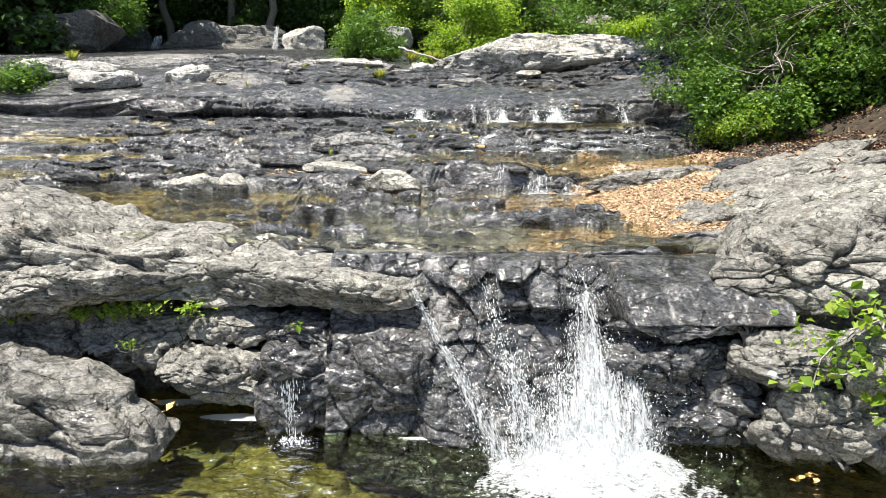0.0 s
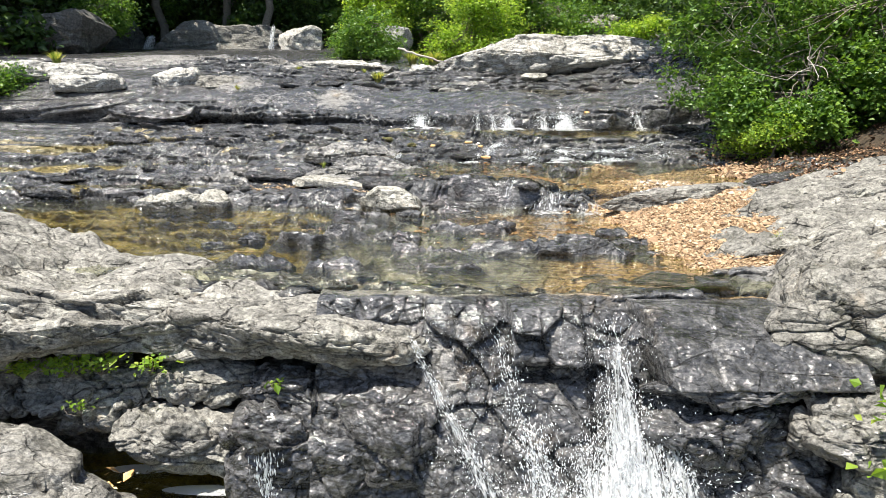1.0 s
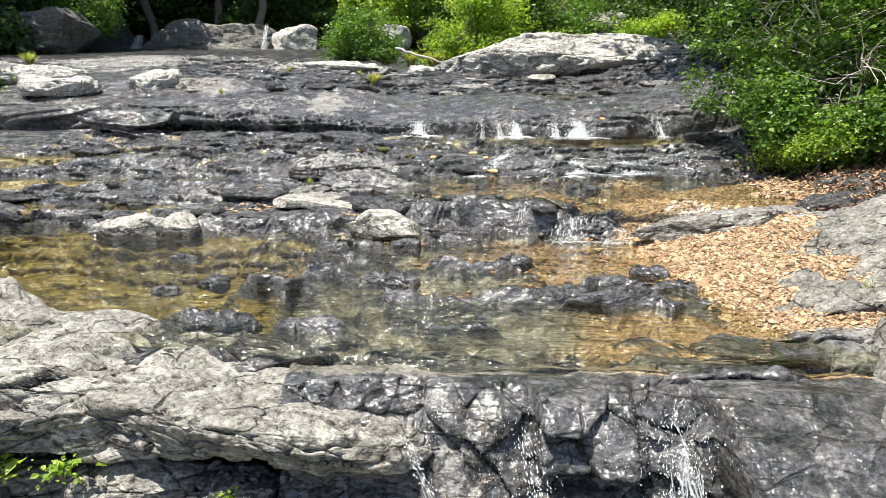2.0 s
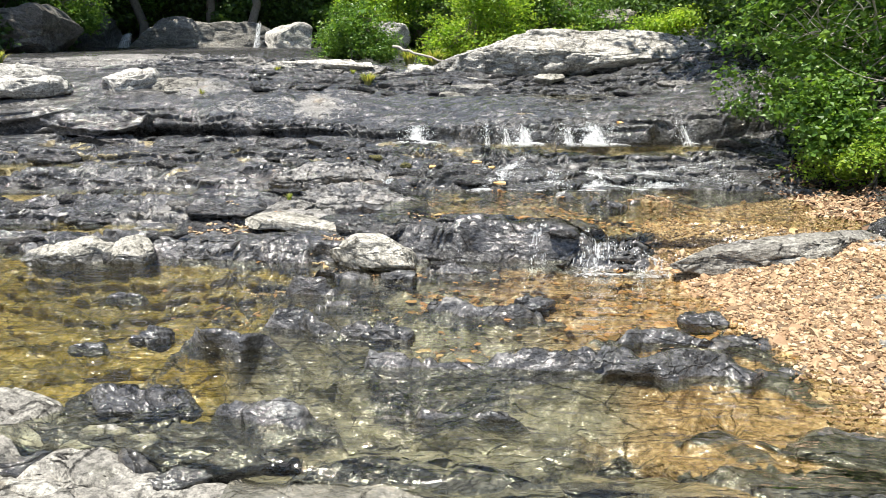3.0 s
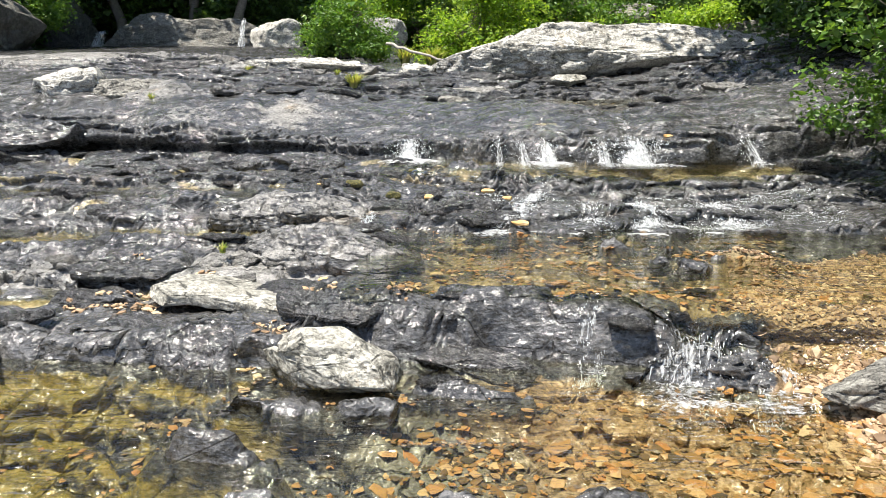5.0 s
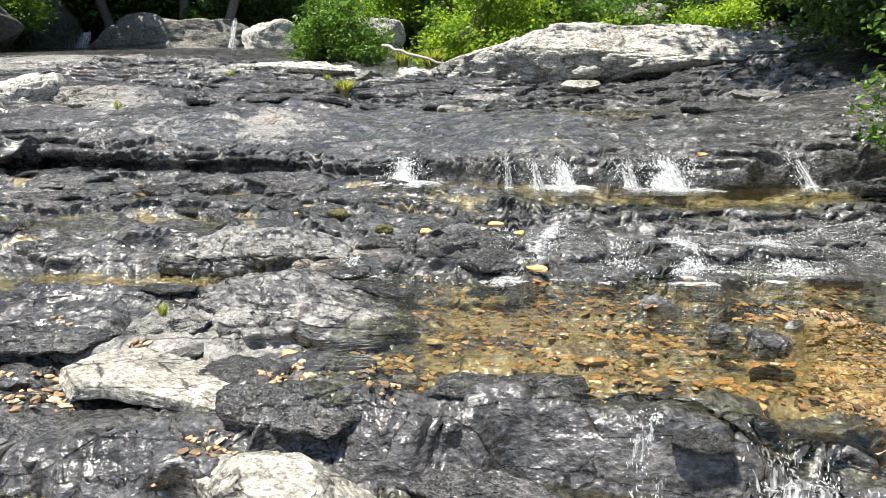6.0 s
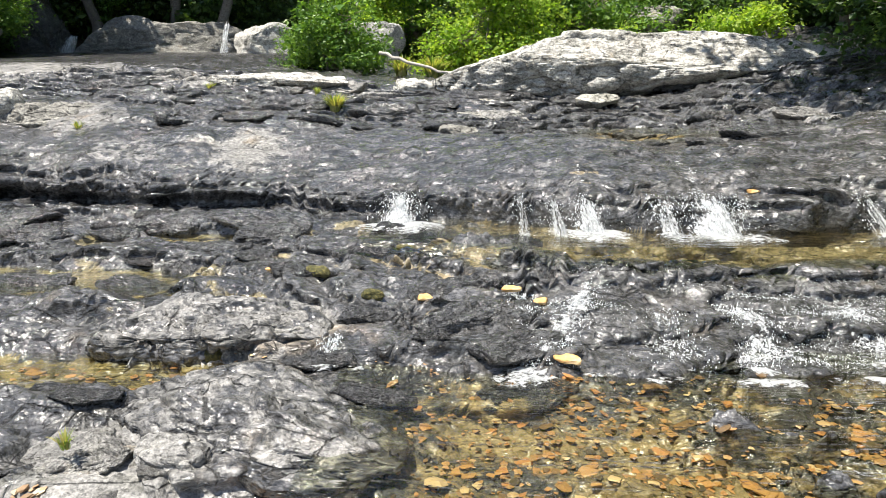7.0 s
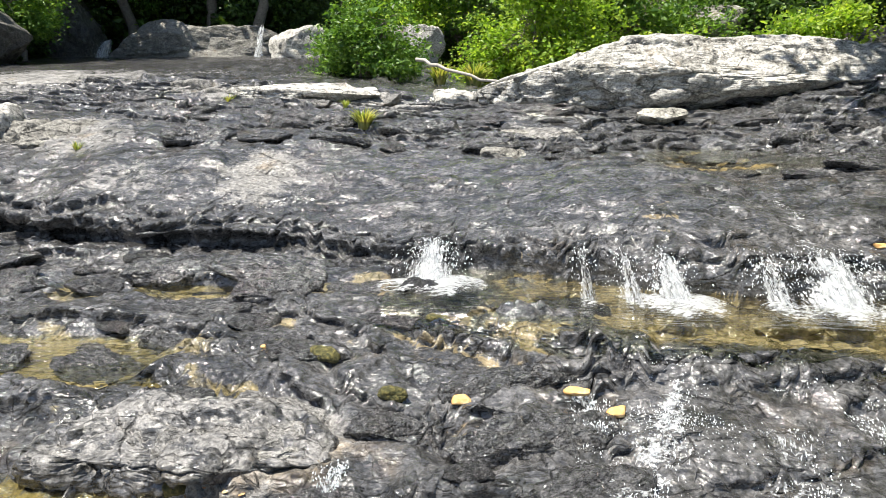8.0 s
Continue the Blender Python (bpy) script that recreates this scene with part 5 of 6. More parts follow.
def tree(name, label, at, tall, crown, clumps, per, size, material, seed, group="", lean=None):
    rg = np.random.default_rng(seed)
    ob = thing(name, label, "tree", group, at)
    lean = rg.normal(0, 0.05 * tall, 2) if lean is None else lean
    top = np.array([lean[0], lean[1], tall])
    wood = [limb((0, 0, -0.3), top, 0.022 * tall, 0.006 * tall, rg, 0.03, 10, 8)]
    d = rg.normal(size=(clumps, 3))
    d /= np.linalg.norm(d, axis=1)[:, None]
    c = d * (rg.uniform(0.3, 1, clumps) ** 0.5)[:, None] * np.array(crown) * (1 + 0.4 * fbm(d[:, 0] * 2, d[:, 1] * 2, d[:, 2] * 2, 3, seed))[:, None] + top * 0.72
    for j in range(18):
        e = c[rg.integers(clumps)]
        s = np.clip(e[2] / tall - 0.15, 0.15, 0.9)
        wood.append(limb(top * s, e, 0.007 * tall, 0.01, rg, 0.1, 7, 5))
    v, f = joined(wood)
    part("trunk", fast_mesh(name + "_trunk", v + np.array(at), f, BARK), ob)
    pts = np.repeat(c, per, axis=0) + rg.normal(0, 0.38, (clumps * per, 3)) * (1, 1, 0.45)
    v, f = leaves(pts, size, seed + 1)
    part("crown", fast_mesh(name + "_crown", v + np.array(at), f, material, False), ob)
    return ob


def ground_z(x, y):
    return float(base_height(np.array([x]), np.array([y]))[0])


def rooted(x, y, dz=0.0):
    return (x, y, ground_z(x, y) + dz)


# large bush on the right bank
bush("bush", "dense bright green bush overhanging the bank", rooted(5.65, 10.3), (2.0, 1.4, 1.55), 1300, 36, 0.058, LEAF, 401, 9, (-0.1, -0.2), spread=0.10)
bush("bush", "tall leafy branches arching over the bank", rooted(7.3, 11.4, 0.6), (2.4, 1.5, 2.0), 900, 36, 0.06, LEAF, 405, 6, spread=0.11)
bush("bush", "low bright green bush at the water's edge", rooted(4.75, 10.0), (1.25, 0.9, 1.05), 760, 34, 0.052, LEAF, 407, 7, spread=0.10)
bush("bush", "feathery yellow-green shrub at the foot of the bush", rooted(4.35, 9.6), (0.55, 0.45, 0.38), 260, 40, 0.03, LEAF_LIME, 402, 6, spread=0.08)
bush("bush", "dark green shrubs on the shaded bank", rooted(7.3, 9.2, 0.4), (1.6, 1.2, 1.2), 500, 30, 0.065, LEAF_DARK, 408, 6, spread=0.12)
bush("bush", "dark green shrubs on the shaded bank", rooted(7.6, 11.5), (1.8, 1.6, 1.6), 600, 30, 0.08, LEAF_DARK, 403, 6)
bush("bush", "dark green shrubs on the shaded bank", rooted(6.6, 15.5), (1.4, 1.2, 1.0), 400, 30, 0.07, LEAF_DARK, 404, 6)
bush("bush", "dark green shrubs on the shaded bank", rooted(8.5, 19.0), (2.2, 1.6, 1.8), 600, 30, 0.09, LEAF_DARK, 406, 6)
# bushes at the head of the falls
bush("bush", "dense bright green bush between white rocks", rooted(-2.35, 20.4), (1.0, 0.85, 1.05), 420, 34, 0.062, LEAF, 411, 8, spread=0.12)
bush("bush", "yellow-green leafy bush behind the white boulder", rooted(0.9, 20.6), (1.7, 1.1, 1.35), 560, 34, 0.066, LEAF_LIME, 412, 9, spread=0.13)
bush("bush", "small yellow-green sapling on the white boulder", rooted(5.3, 19.6, 0.2), (0.7, 0.5, 0.4), 130, 30, 0.07, LEAF_LIME, 413, 4)
bush("bush", "green bush beside the dark boulder", rooted(-12.0, 24.4, 0.6), (0.95, 0.8, 1.1), 340, 32, 0.075, LEAF, 414, 5)
bush("bush", "low green plants by the white slab", rooted(-9.4, 14.6), (0.7, 0.5, 0.35), 160, 30, 0.06, LEAF, 415, 4)
bush("bush", "yellow-green sapling over the far rocks", rooted(-2.3, 26.5, 0.6), (1.6, 1.2, 1.8), 460, 30, 0.09, LEAF_LIME, 416, 5)
bush("bush", "sunlit leafy bush before the wood", rooted(2.6, 24.5), (2.6, 1.4, 2.2), 800, 30, 0.10, LEAF, 417, 6)
bush("bush", "sunlit leafy bush before the wood", rooted(-0.8, 27.5), (2.4, 1.4, 2.2), 700, 30, 0.10, LEAF, 418, 6)
bush("bush", "sunlit leafy bush before the wood", rooted(6.8, 27.0), (2.4, 1.6, 2.2), 700, 30, 0.10, LEAF_DARK, 419, 6)
for i, (bx, by) in enumerate(((9.5, 23.5), (8.0, 24.5), (12.0, 20.0), (11.0, 15.5), (10.5, 27.0), (-16.5, 30.0), (-16.0, 26.0), (-18.0, 22.5), (-15.5, 24.0), (-8.0, 33.0), (-4.0, 32.0), (9.0, 20.5))):
    bush("bush", "deep green shrub in the shade of the wood", rooted(bx, by), (2.2, 1.6, 2.0), 420, 26, 0.12, LEAF_DARK, 470 + i, 5, spread=0.22, group="shaded shrubs")
# the wood behind
rg0 = np.random.default_rng(50)
kinds = [(LEAF, "green"), (LEAF_DARK, "deep green"), (LEAF_DARK, "deep green"), (LEAF_LIME, "yellow-green")]
protos = [bush("bush", kinds[i][1] + " understorey shrub at the wood's edge", rooted(-14 + 6.5 * i, 33.5), (2.4, 1.6, 2.0), 300, 24, 0.16, kinds[i][0], 430 + i, 5, spread=0.25, group="understorey shrubs") for i in range(4)]
for i in range(44):
    px = -27 + 1.35 * i + rg0.uniform(-1, 1)
    py = 33 + rg0.uniform(-1.0, 6)
    if px > 9:
        py = 18 + rg0.uniform(0, 14)
    if i % 9 == 4:
        px, py = -14 - rg0.uniform(0, 6), 20 + rg0.uniform(0, 6)
    copy_thing(protos[(i * 7 + (0, 1, 2, 1)[i % 4]) % 4 if px > -4 else 1 + i % 2], pose(*rooted(px, py), 0, 0, rg0.uniform(0, 360)) @ Matrix.Scale(rg0.uniform(0.9, 1.5), 4))
tprotos = [tree("tree", ("tall leafy tree with a slender trunk", "tall dark-crowned tree in the wood")[i % 2], rooted(-18 + 9 * i, 38), 9.5, (2.8, 2.8, 3.0), 230, 22, 0.22, (LEAF, LEAF_DARK)[i % 2], 450 + i, "trees of the wood") for i in range(3)]
# trees added to shade the banks and far left; crowns above the view
for tx, ty in ((-16.5, 21.0), (-17.5, 24.5), (-15.5, 28.5), (-12.8, 31.5), (-10.0, 32.0), (-8.0, 31.0), (-13.5, 26.5), (8.6, 16.2), (9.4, 18.8), (7.6, 20.2), (9.3, 6.2), (9.8, 9.3)):
    copy_thing(tprotos[1], pose(*rooted(tx, ty), 0, 0, 40 * tx))
# unseen tree, added and leaned so its crown shades the right bank
tree("tree", "dark-crowned tree added out of view to shade the right bank", rooted(7.8, 14.6), 8.5, (2.9, 2.9, 2.6), 260, 24, 0.2, LEAF_DARK, 455, "trees of the wood", (-4.0, -0.6))
for i in range(40):
    px, py = -32 + 1.7 * i + rg0.uniform(-1, 1), 36 + rg0.uniform(0, 14)
    if i % 3 == 0:
        py = 4 + i * 0.5
        px = (14.6 if py < 13 else 11.0) + (3.0 if i % 2 else 0) + rg0.uniform(-0.6, 0.6)
    if i % 6 == 1:
        px, py = -17 - rg0.uniform(0, 8), 15 + i * 0.6
    copy_thing(tprotos[i % 3], pose(*rooted(px, py), 0, 0, rg0.uniform(0, 360)) @ Matrix.Scale(rg0.uniform(0.85, 1.3), 4))


# ---- white water ----
def drops(pts, along, length, width, seed):
    """Small stretched beads of water at pts, drawn out along the flow."""
    r = np.random.default_rng(seed)
    v = np.array([(0, 0, 1), (0.8, 0, 0.1), (-0.4, 0.7, 0.1), (-0.4, -0.7, 0.1), (0, 0, -1)], dtype=float)
    f = np.array([(0, 1, 2), (0, 2, 3), (0, 3, 1), (4, 2, 1), (4, 3, 2), (4, 1, 3)])
    n = len(pts)
    al = along / (np.linalg.norm(along, axis=1)[:, None] + 1e-9)
    ref = r.normal(size=(n, 3))
    a = np.cross(al, ref)
    a /= np.linalg.norm(a, axis=1)[:, None] + 1e-9
    b = np.cross(al, a)
    L, W = length * r.lognormal(0, 0.5, n), width * r.lognormal(0, 0.45, n)
    q = pts[:, None, :] + v[None, :, 0:1] * W[:, None, None] * a[:, None, :] + v[None, :, 1:2] * W[:, None, None] * b[:, None, :] + v[None, :, 2:3] * L[:, None, None] * al[:, None, :]
    return q.reshape(-1, 3), (f[None] + (np.arange(n) * 5)[:, None, None]).reshape(-1, 3)


def cascade(path, w0, w1, n, seed, length=0.014, width=0.0045, throw=0.014, bunch=16):
    """White water that runs down the bed along a path of plan points, in bunched strands."""
    r = np.random.default_rng(seed)
    path = np.array(path, dtype=float)
    s = r.uniform(0, 1, n) ** 0.65
    strand = r.normal(0, 0.5, bunch)
    lat = strand[r.integers(0, bunch, n)] + r.normal(0, 0.13, n)
    at = np.linspace(0, 1, len(path))
    x, y = np.interp(s, at, path[:, 0]), np.interp(s, at, path[:, 1])
    x = x + lat * (w0 + (w1 - w0) * s)
    e = 0.02
    x2, y2 = x + (np.interp(s + e, at, path[:, 0]) - np.interp(s, at, path[:, 0])), y + (np.interp(s + e, at, path[:, 1]) - np.interp(s - e, at, path[:, 1]))
    z = height(x, y) + 0.006 + np.abs(r.normal(0, throw, n))
    z2 = height(x2, y2)
    along = np.stack([x2 - x, y2 - y, z2 - z], axis=1)
    along += r.normal(0, 0.2, (n, 3)) * np.linalg.norm(along, axis=1)[:, None]
    return drops(np.stack([x, y, z], axis=1), along, length, width, seed + 1)


def froth(cx, cy, z, rx, ry, n, seed, size=0.012, high=0.02):
    r = np.random.default_rng(seed)
    d = r.normal(0, 0.5, (n, 2))
    p = np.stack([cx + d[:, 0] * rx, cy + d[:, 1] * ry, z + np.abs(r.normal(0, high, n)) * np.exp(-(d ** 2).sum(axis=1))], axis=1)
    return drops(p, r.normal(size=(n, 3)) * (1, 1, 0.3), size, size * 0.8, seed + 1)


def veil(P, U, V, D):
    """One sheet of white water from grids of points, flow coordinates in metres, and density."""
    n, k = U.shape
    idx = np.arange(n * k).reshape(n, k)
    f = np.stack([idx[:-1, :-1], idx[1:, :-1], idx[1:, 1:], idx[:-1, 1:]], axis=-1).reshape(-1, 4)
    return P.reshape(-1, 3), f, U.ravel(), V.ravel(), D.ravel()


def grid(n, k):
    return np.meshgrid(np.linspace(-1, 1, n), np.linspace(0, 1, k), indexing="ij")


def fall_veil(xa, xb, za, zb, wa, wb, ya, yb, dens0, dens1, seed, bulge=0.05):
    """A falling sheet from (xa, ya, za), wa half wide, to (xb, yb, zb), wb half wide."""
    t, s = grid(26, 40)
    x = xa + (xb - xa) * s + t * (wa + (wb - wa) * s)
    rough = fbm(t * 2.5 + seed, s * 5, 0 * s, 3, seed)
    y = ya + (yb - ya) * s ** 0.8 - bulge * (1 - t * t) * s + 0.05 * rough
    z = za + (zb - za) * s
    d = (dens0 + (dens1 - dens0) * s) - 0.75 * np.abs(t) ** 2.5 - 0.5 * (1 - sstep(s / 0.15))
    return veil(np.stack([x, y, z], axis=-1), x + seed * 1.7, s * abs(za - zb) + 0.3 * rough, d)


def bed_veil(path, w0, w1, dens0, dens1, seed, lift=0.014):
    """White water running down the bed along a path of plan points."""
    t, s = grid(22, 60)
    path = np.array(path, dtype=float)
    at = np.linspace(0, 1, len(path))
    w = w0 + (w1 - w0) * s
    x = np.interp(s, at, path[:, 0]) + t * w + 0.5 * w * vnoise(s * 4, 0 * s + seed, 0 * s, seed)
    y = np.interp(s, at, path[:, 1])
    z = height(x, y) + lift
    z = np.where(y < 10.4, np.maximum(z, np.where(y > 8.35, UPPER_Z + 0.004, POOL_Z + 0.004)), z)
    d = dens0 + (dens1 - dens0) * s - 0.8 * np.abs(t) ** 2 - 0.4 * (1 - sstep(s / 0.15)) - 0.5 * sstep((s - 0.85) / 0.15)
    ln = np.hypot(path[-1, 0] - path[0, 0], path[-1, 1] - path[0, 1])
    return veil(np.stack([x, y, z], axis=-1), x + seed * 2.3, s * ln * 2.6, d)


def patch_veil(cx, cy, z, rx, ry, dens, seed, high=0.015):
    """Foam afloat: a flat uneven patch, thick in the middle."""
    a, r_ = np.meshgrid(np.linspace(0, 2 * np.pi, 49), np.linspace(0, 1, 16), indexing="ij")
    x, y = cx + np.cos(a) * r_ * rx, cy + np.sin(a) * r_ * ry
    x[-1], y[-1] = x[0], y[0]
    n = fbm(x * 9, y * 9, 0 * x + seed, 3, seed)
    zz = z + 0.006 + high * (1 - r_ ** 2) * (1 + n)
    return veil(np.stack([x, y, zz], axis=-1), x + seed * 1.3, y * 3.0, dens - 1.0 * r_ ** 1.5 + 0.8 * n)


def water_thing(name, label, beads, veils=()):
    """White water as one thing: its sheets and, apart, its flying drops."""
    if veils:
        vs, fs, o = [], [], 0
        at = {"fu": [], "fv": [], "dens": []}
        for v, f, u, w, d in veils:
            vs.append(v)
            fs.append(f + o)
            o += len(v)
            for key, values in zip(("fu", "fv", "dens"), (u, w, d)):
                at[key].append(values)
        ob = new(name, fast_mesh(name, np.concatenate(vs), np.concatenate(fs), VEIL, True, {k: np.concatenate(q) for k, q in at.items()}))
        if beads:
            v, f = joined(beads)
            part("spray", fast_mesh(name + "_spray", v, f, FOAM, False), ob)["kind"] = "stuff"
    else:
        v, f = joined(beads)
        ob = new(name, fast_mesh(name, v, f, FOAM, False))
    return tagged(ob, label, "waterfall", kind="stuff")


def main_fall():
    out, sheets = [], []
    r = np.random.default_rng(500)

    def face(z):
        return np.interp(z, (0, 0.45, 0.8, 1.12), (3.86, 4.08, 4.28, 4.50))
    # where each strand leaves the lip and lands: top x, foot x, top z, half widths, amount
    for i, (xa, xb, za, wa, wb, n, d0, d1) in enumerate((
            (-0.16, 0.52, 1.02, 0.015, 0.11, 900, 0.45, 0.7), (0.36, 0.66, 1.05, 0.05, 0.14, 900, 0.1, 0.5), (0.55, 0.72, 0.62, 0.07, 0.16, 1000, 0.35, 0.75), (1.08, 1.06, 1.10, 0.07, 0.16, 1200, 0.55, 0.9),
            (1.06, 0.98, 0.78, 0.10, 0.26, 1400, 0.5, 1.1), (1.16, 1.12, 0.70, 0.12, 0.22, 1400, 0.5, 1.1), (1.34, 1.34, 0.60, 0.09, 0.16, 1000, 0.5, 0.95), (0.86, 0.85, 0.55, 0.07, 0.2, 1000, 0.35, 0.9))):
        sheets.append(fall_veil(xa, xb, za, -0.02, wa, wb, face(za) - 0.03, 3.74 - 0.03 * (i % 3), d0, d1, 505 + i))
        s = r.uniform(0, 1, n) ** 0.75
        lat = r.normal(0, 0.6, 12)[r.integers(0, 12, n)] + r.normal(0, 0.4, n)
        x = xa + (xb - xa) * s + lat * (wa + (wb - wa) * s)
        z = za * (1 - s) + 0.02
        y = face(z) - 0.05 - 0.25 * s * np.abs(r.normal(0.6, 0.5, n))
        out.append(drops(np.stack([x, y, z], axis=1), np.stack([(xb - xa) + r.normal(0, 0.3, n), r.normal(-0.25, 0.2, n), np.full(n, -1.0)], axis=1), 0.006, 0.0032, 510 + i))
    # beads that run down the wall
    n = 5200
    x, z = np.where(r.uniform(0, 1, n) < 0.7, r.uniform(-0.15, 1.2, n), r.uniform(1.15, 1.9, n)), r.uniform(0.02, 1.12, n)
    keep = fbm(x * 3, z * 1.5, 0 * x, 3, 309) > -0.1
    x, z = x[keep], z[keep]
    out.append(drops(np.stack([x, wall_y(x, z) - 0.004, z], axis=1), np.tile([[0, -0.2, -1.0]], (len(x), 1)), 0.0035, 0.0022, 534))
    for i, (cx, cy, rx, ry, d, h) in enumerate(((1.0, 3.7, 0.62, 0.35, 1.5, 0.10), (1.02, 3.4, 0.75, 0.55, 1.25, 0.03), (0.95, 3.1, 0.8, 0.5, 0.75, 0.01), (0.55, 3.7, 0.3, 0.2, 1.0, 0.04))):
        sheets.append(patch_veil(cx, cy, 0.0, rx, ry, d, 540 + i, h))
    out.append(froth(1.0, 3.72, 0.0, 0.5, 0.25, 1800, 530, 0.006, 0.10))
    n = 1500
    p = np.stack([r.normal(0.95, 0.4, n), r.normal(3.8, 0.2, n), np.abs(r.normal(0, 0.34, n))], axis=1)
    out.append(drops(p, r.normal(size=(n, 3)), 0.006, 0.003, 532))
    return out, sheets


water_thing("waterfall", "white foaming fall plunging into the green pool", *main_fall())
water_thing("trickle", "thin trickle dripping from the black rocks", [
    drops(np.stack([np.random.default_rng(1).normal(-0.98, 0.035, 260), np.random.default_rng(2).normal(4.12, 0.02, 260), np.random.default_rng(3).uniform(0, 0.42, 260)], axis=1), np.tile([[0, 0, -1.0]], (260, 1)), 0.016, 0.0035, 3),
    froth(-0.95, 4.0, 0.0, 0.12, 0.08, 260, 4, 0.005)])
water_thing("foam_line", "white foam scum along the pool edge", [], [patch_veil(-1.38, 4.36, 0.0, 0.34, 0.06, 2.0, 5, 0.012), patch_veil(-1.95, 4.58, 0.01, 0.2, 0.06, 1.8, 6, 0.01), patch_veil(-0.1, 4.06, 0.0, 0.14, 0.025, 1.6, 7, 0.006)])


def spout(x, y, z0, z1, w0, w1, out, n, seed):
    """Drops that leap from a lip and burst on the water below."""
    r = np.random.default_rng(seed)
    s = r.uniform(0, 1, n) ** 0.6
    lat = r.normal(0, 0.6, 14)[r.integers(0, 14, n)] + r.normal(0, 0.4, n)
    up = np.abs(r.normal(0, 0.07, n)) * sstep((s - 0.4) / 0.4)
    p = np.stack([x + lat * (w0 + (w1 - w0) * s ** 1.5) * 1.3, y - out * s + r.normal(0, 0.03, n), z0 + (z1 - z0) * s ** 1.6 + up], axis=1)
    return drops(p, np.stack([lat * w1 * 0.6, np.full(n, -out), (z1 - z0) * (0.3 + s)], axis=1) + r.normal(0, 0.12, (n, 3)), 0.0055, 0.0034, seed + 1)


# the falls under the long crack: place, lip, half widths, drops, run above the lip, density
for i, (x, y, w0, w1, n, run, d) in enumerate(((-0.46, 12.42, 0.06, 0.2, 700, 0.3, 1.0), (0.52, 12.15, 0.03, 0.07, 120, 0.2, 0.55), (0.78, 12.1, 0.04, 0.09, 160, 0.4, 0.6), (1.03, 12.08, 0.05, 0.15, 420, 0.6, 0.95),
                                               (1.6, 12.0, 0.10, 0.12, 300, 0.1, 0.6), (1.94, 12.0, 0.14, 0.24, 900, 0.9, 1.0), (3.14, 11.98, 0.05, 0.09, 200, 0.5, 0.6))):
    foot, top = THIRD_Z, 2.14 + 0.02 * x
    sheets = [fall_veil(x, x + 0.02 * q, top - 0.02 * q, foot - 0.01, w0, w1 * (1 - 0.25 * q), y - 0.03 * q, y - 0.32 - 0.05 * q, d * 0.5, d * 0.95, 600 + 7 * i + q, 0.07) for q in range(3)]
    sheets.append(patch_veil(x + 0.03, y - 0.44, foot, w1 * 1.8, 0.27, d * 1.2, 660 + i, 0.025))
    sheets.append(bed_veil([(x + 0.02, y + run), (x, y)], 0.02, w0 * 0.8, d * 0.3, d * 0.6, 670 + i))
    water_thing("cascade", "small white fall bursting into the thin pool", [spout(x, y, top, foot, w0, w1, 0.3, n, 680 + 5 * i)], sheets)["group"] = "small cascades"
SMALL = [
    ([(0.88, 11.0), (0.74, 10.6), (0.62, 10.35), (0.40, 9.98)], 0.05, 0.15, 0.55), ([(0.42, 10.9), (0.38, 10.7), (0.4, 10.5)], 0.06, 0.1, 0.4), ([(1.72, 10.75), (1.75, 10.45), (1.6, 9.98)], 0.09, 0.18, 0.5),
    ([(2.3, 10.7), (2.4, 10.5), (2.35, 10.05)], 0.14, 0.24, 0.42), ([(1.25, 10.7), (1.2, 10.3), (1.15, 9.98)], 0.2, 0.25, 0.28), ([(-0.65, 10.3), (-0.68, 10.15), (-0.7, 10.03)], 0.05, 0.08, 0.45),
    ([(1.35, 8.2), (1.28, 7.9), (1.2, 7.5)], 0.18, 0.3, 0.42), ([(1.65, 7.95), (1.6, 7.75), (1.5, 7.45)], 0.10, 0.18, 0.42), ([(0.1, 8.2), (0.12, 8.1), (0.1, 7.98)], 0.04, 0.07, 0.45), ([(0.75, 8.15), (0.75, 8.0), (0.72, 7.85)], 0.06, 0.1, 0.35)]
for i, (path, w0, w1, d) in enumerate(SMALL):
    foot = path[-1]
    lv_ = UPPER_Z if foot[1] > 8.4 else POOL_Z
    water_thing("cascade", "small white cascade over a wet ledge", [cascade(path, w0, w1, int(900 * d), 600 + 3 * i, 0.0055, 0.003, 0.02)],
                [bed_veil(path, w0, w1, d, d * 1.25, 720 + i), bed_veil(path, w0 * 0.8, w1 * 1.2, d * 0.8, d * 1.1, 740 + i, 0.03), patch_veil(foot[0], foot[1] + 0.02, lv_, w1 * 1.8, 0.09, d * 1.4, 760 + i, 0.012)])["group"] = "small cascades"
# tiny white beads over the wet face stand in for sun glints
r = np.random.default_rng(790)
x, y = r.uniform(0.3, 3.4, 9000), r.uniform(9.98, 11.05, 9000)
keep = fbm(x * 2.5, y * 1.5, 0 * x, 3, 791) > -0.12
x, y = x[keep], y[keep]
water_thing("glint_beads", "white beads strewn as glints on wet rock", [drops(on_ground(x, y, 0.008), np.stack([0 * x, 0 * x - 1, 0 * x - 0.4], axis=1), 0.004, 0.0024, 792)])
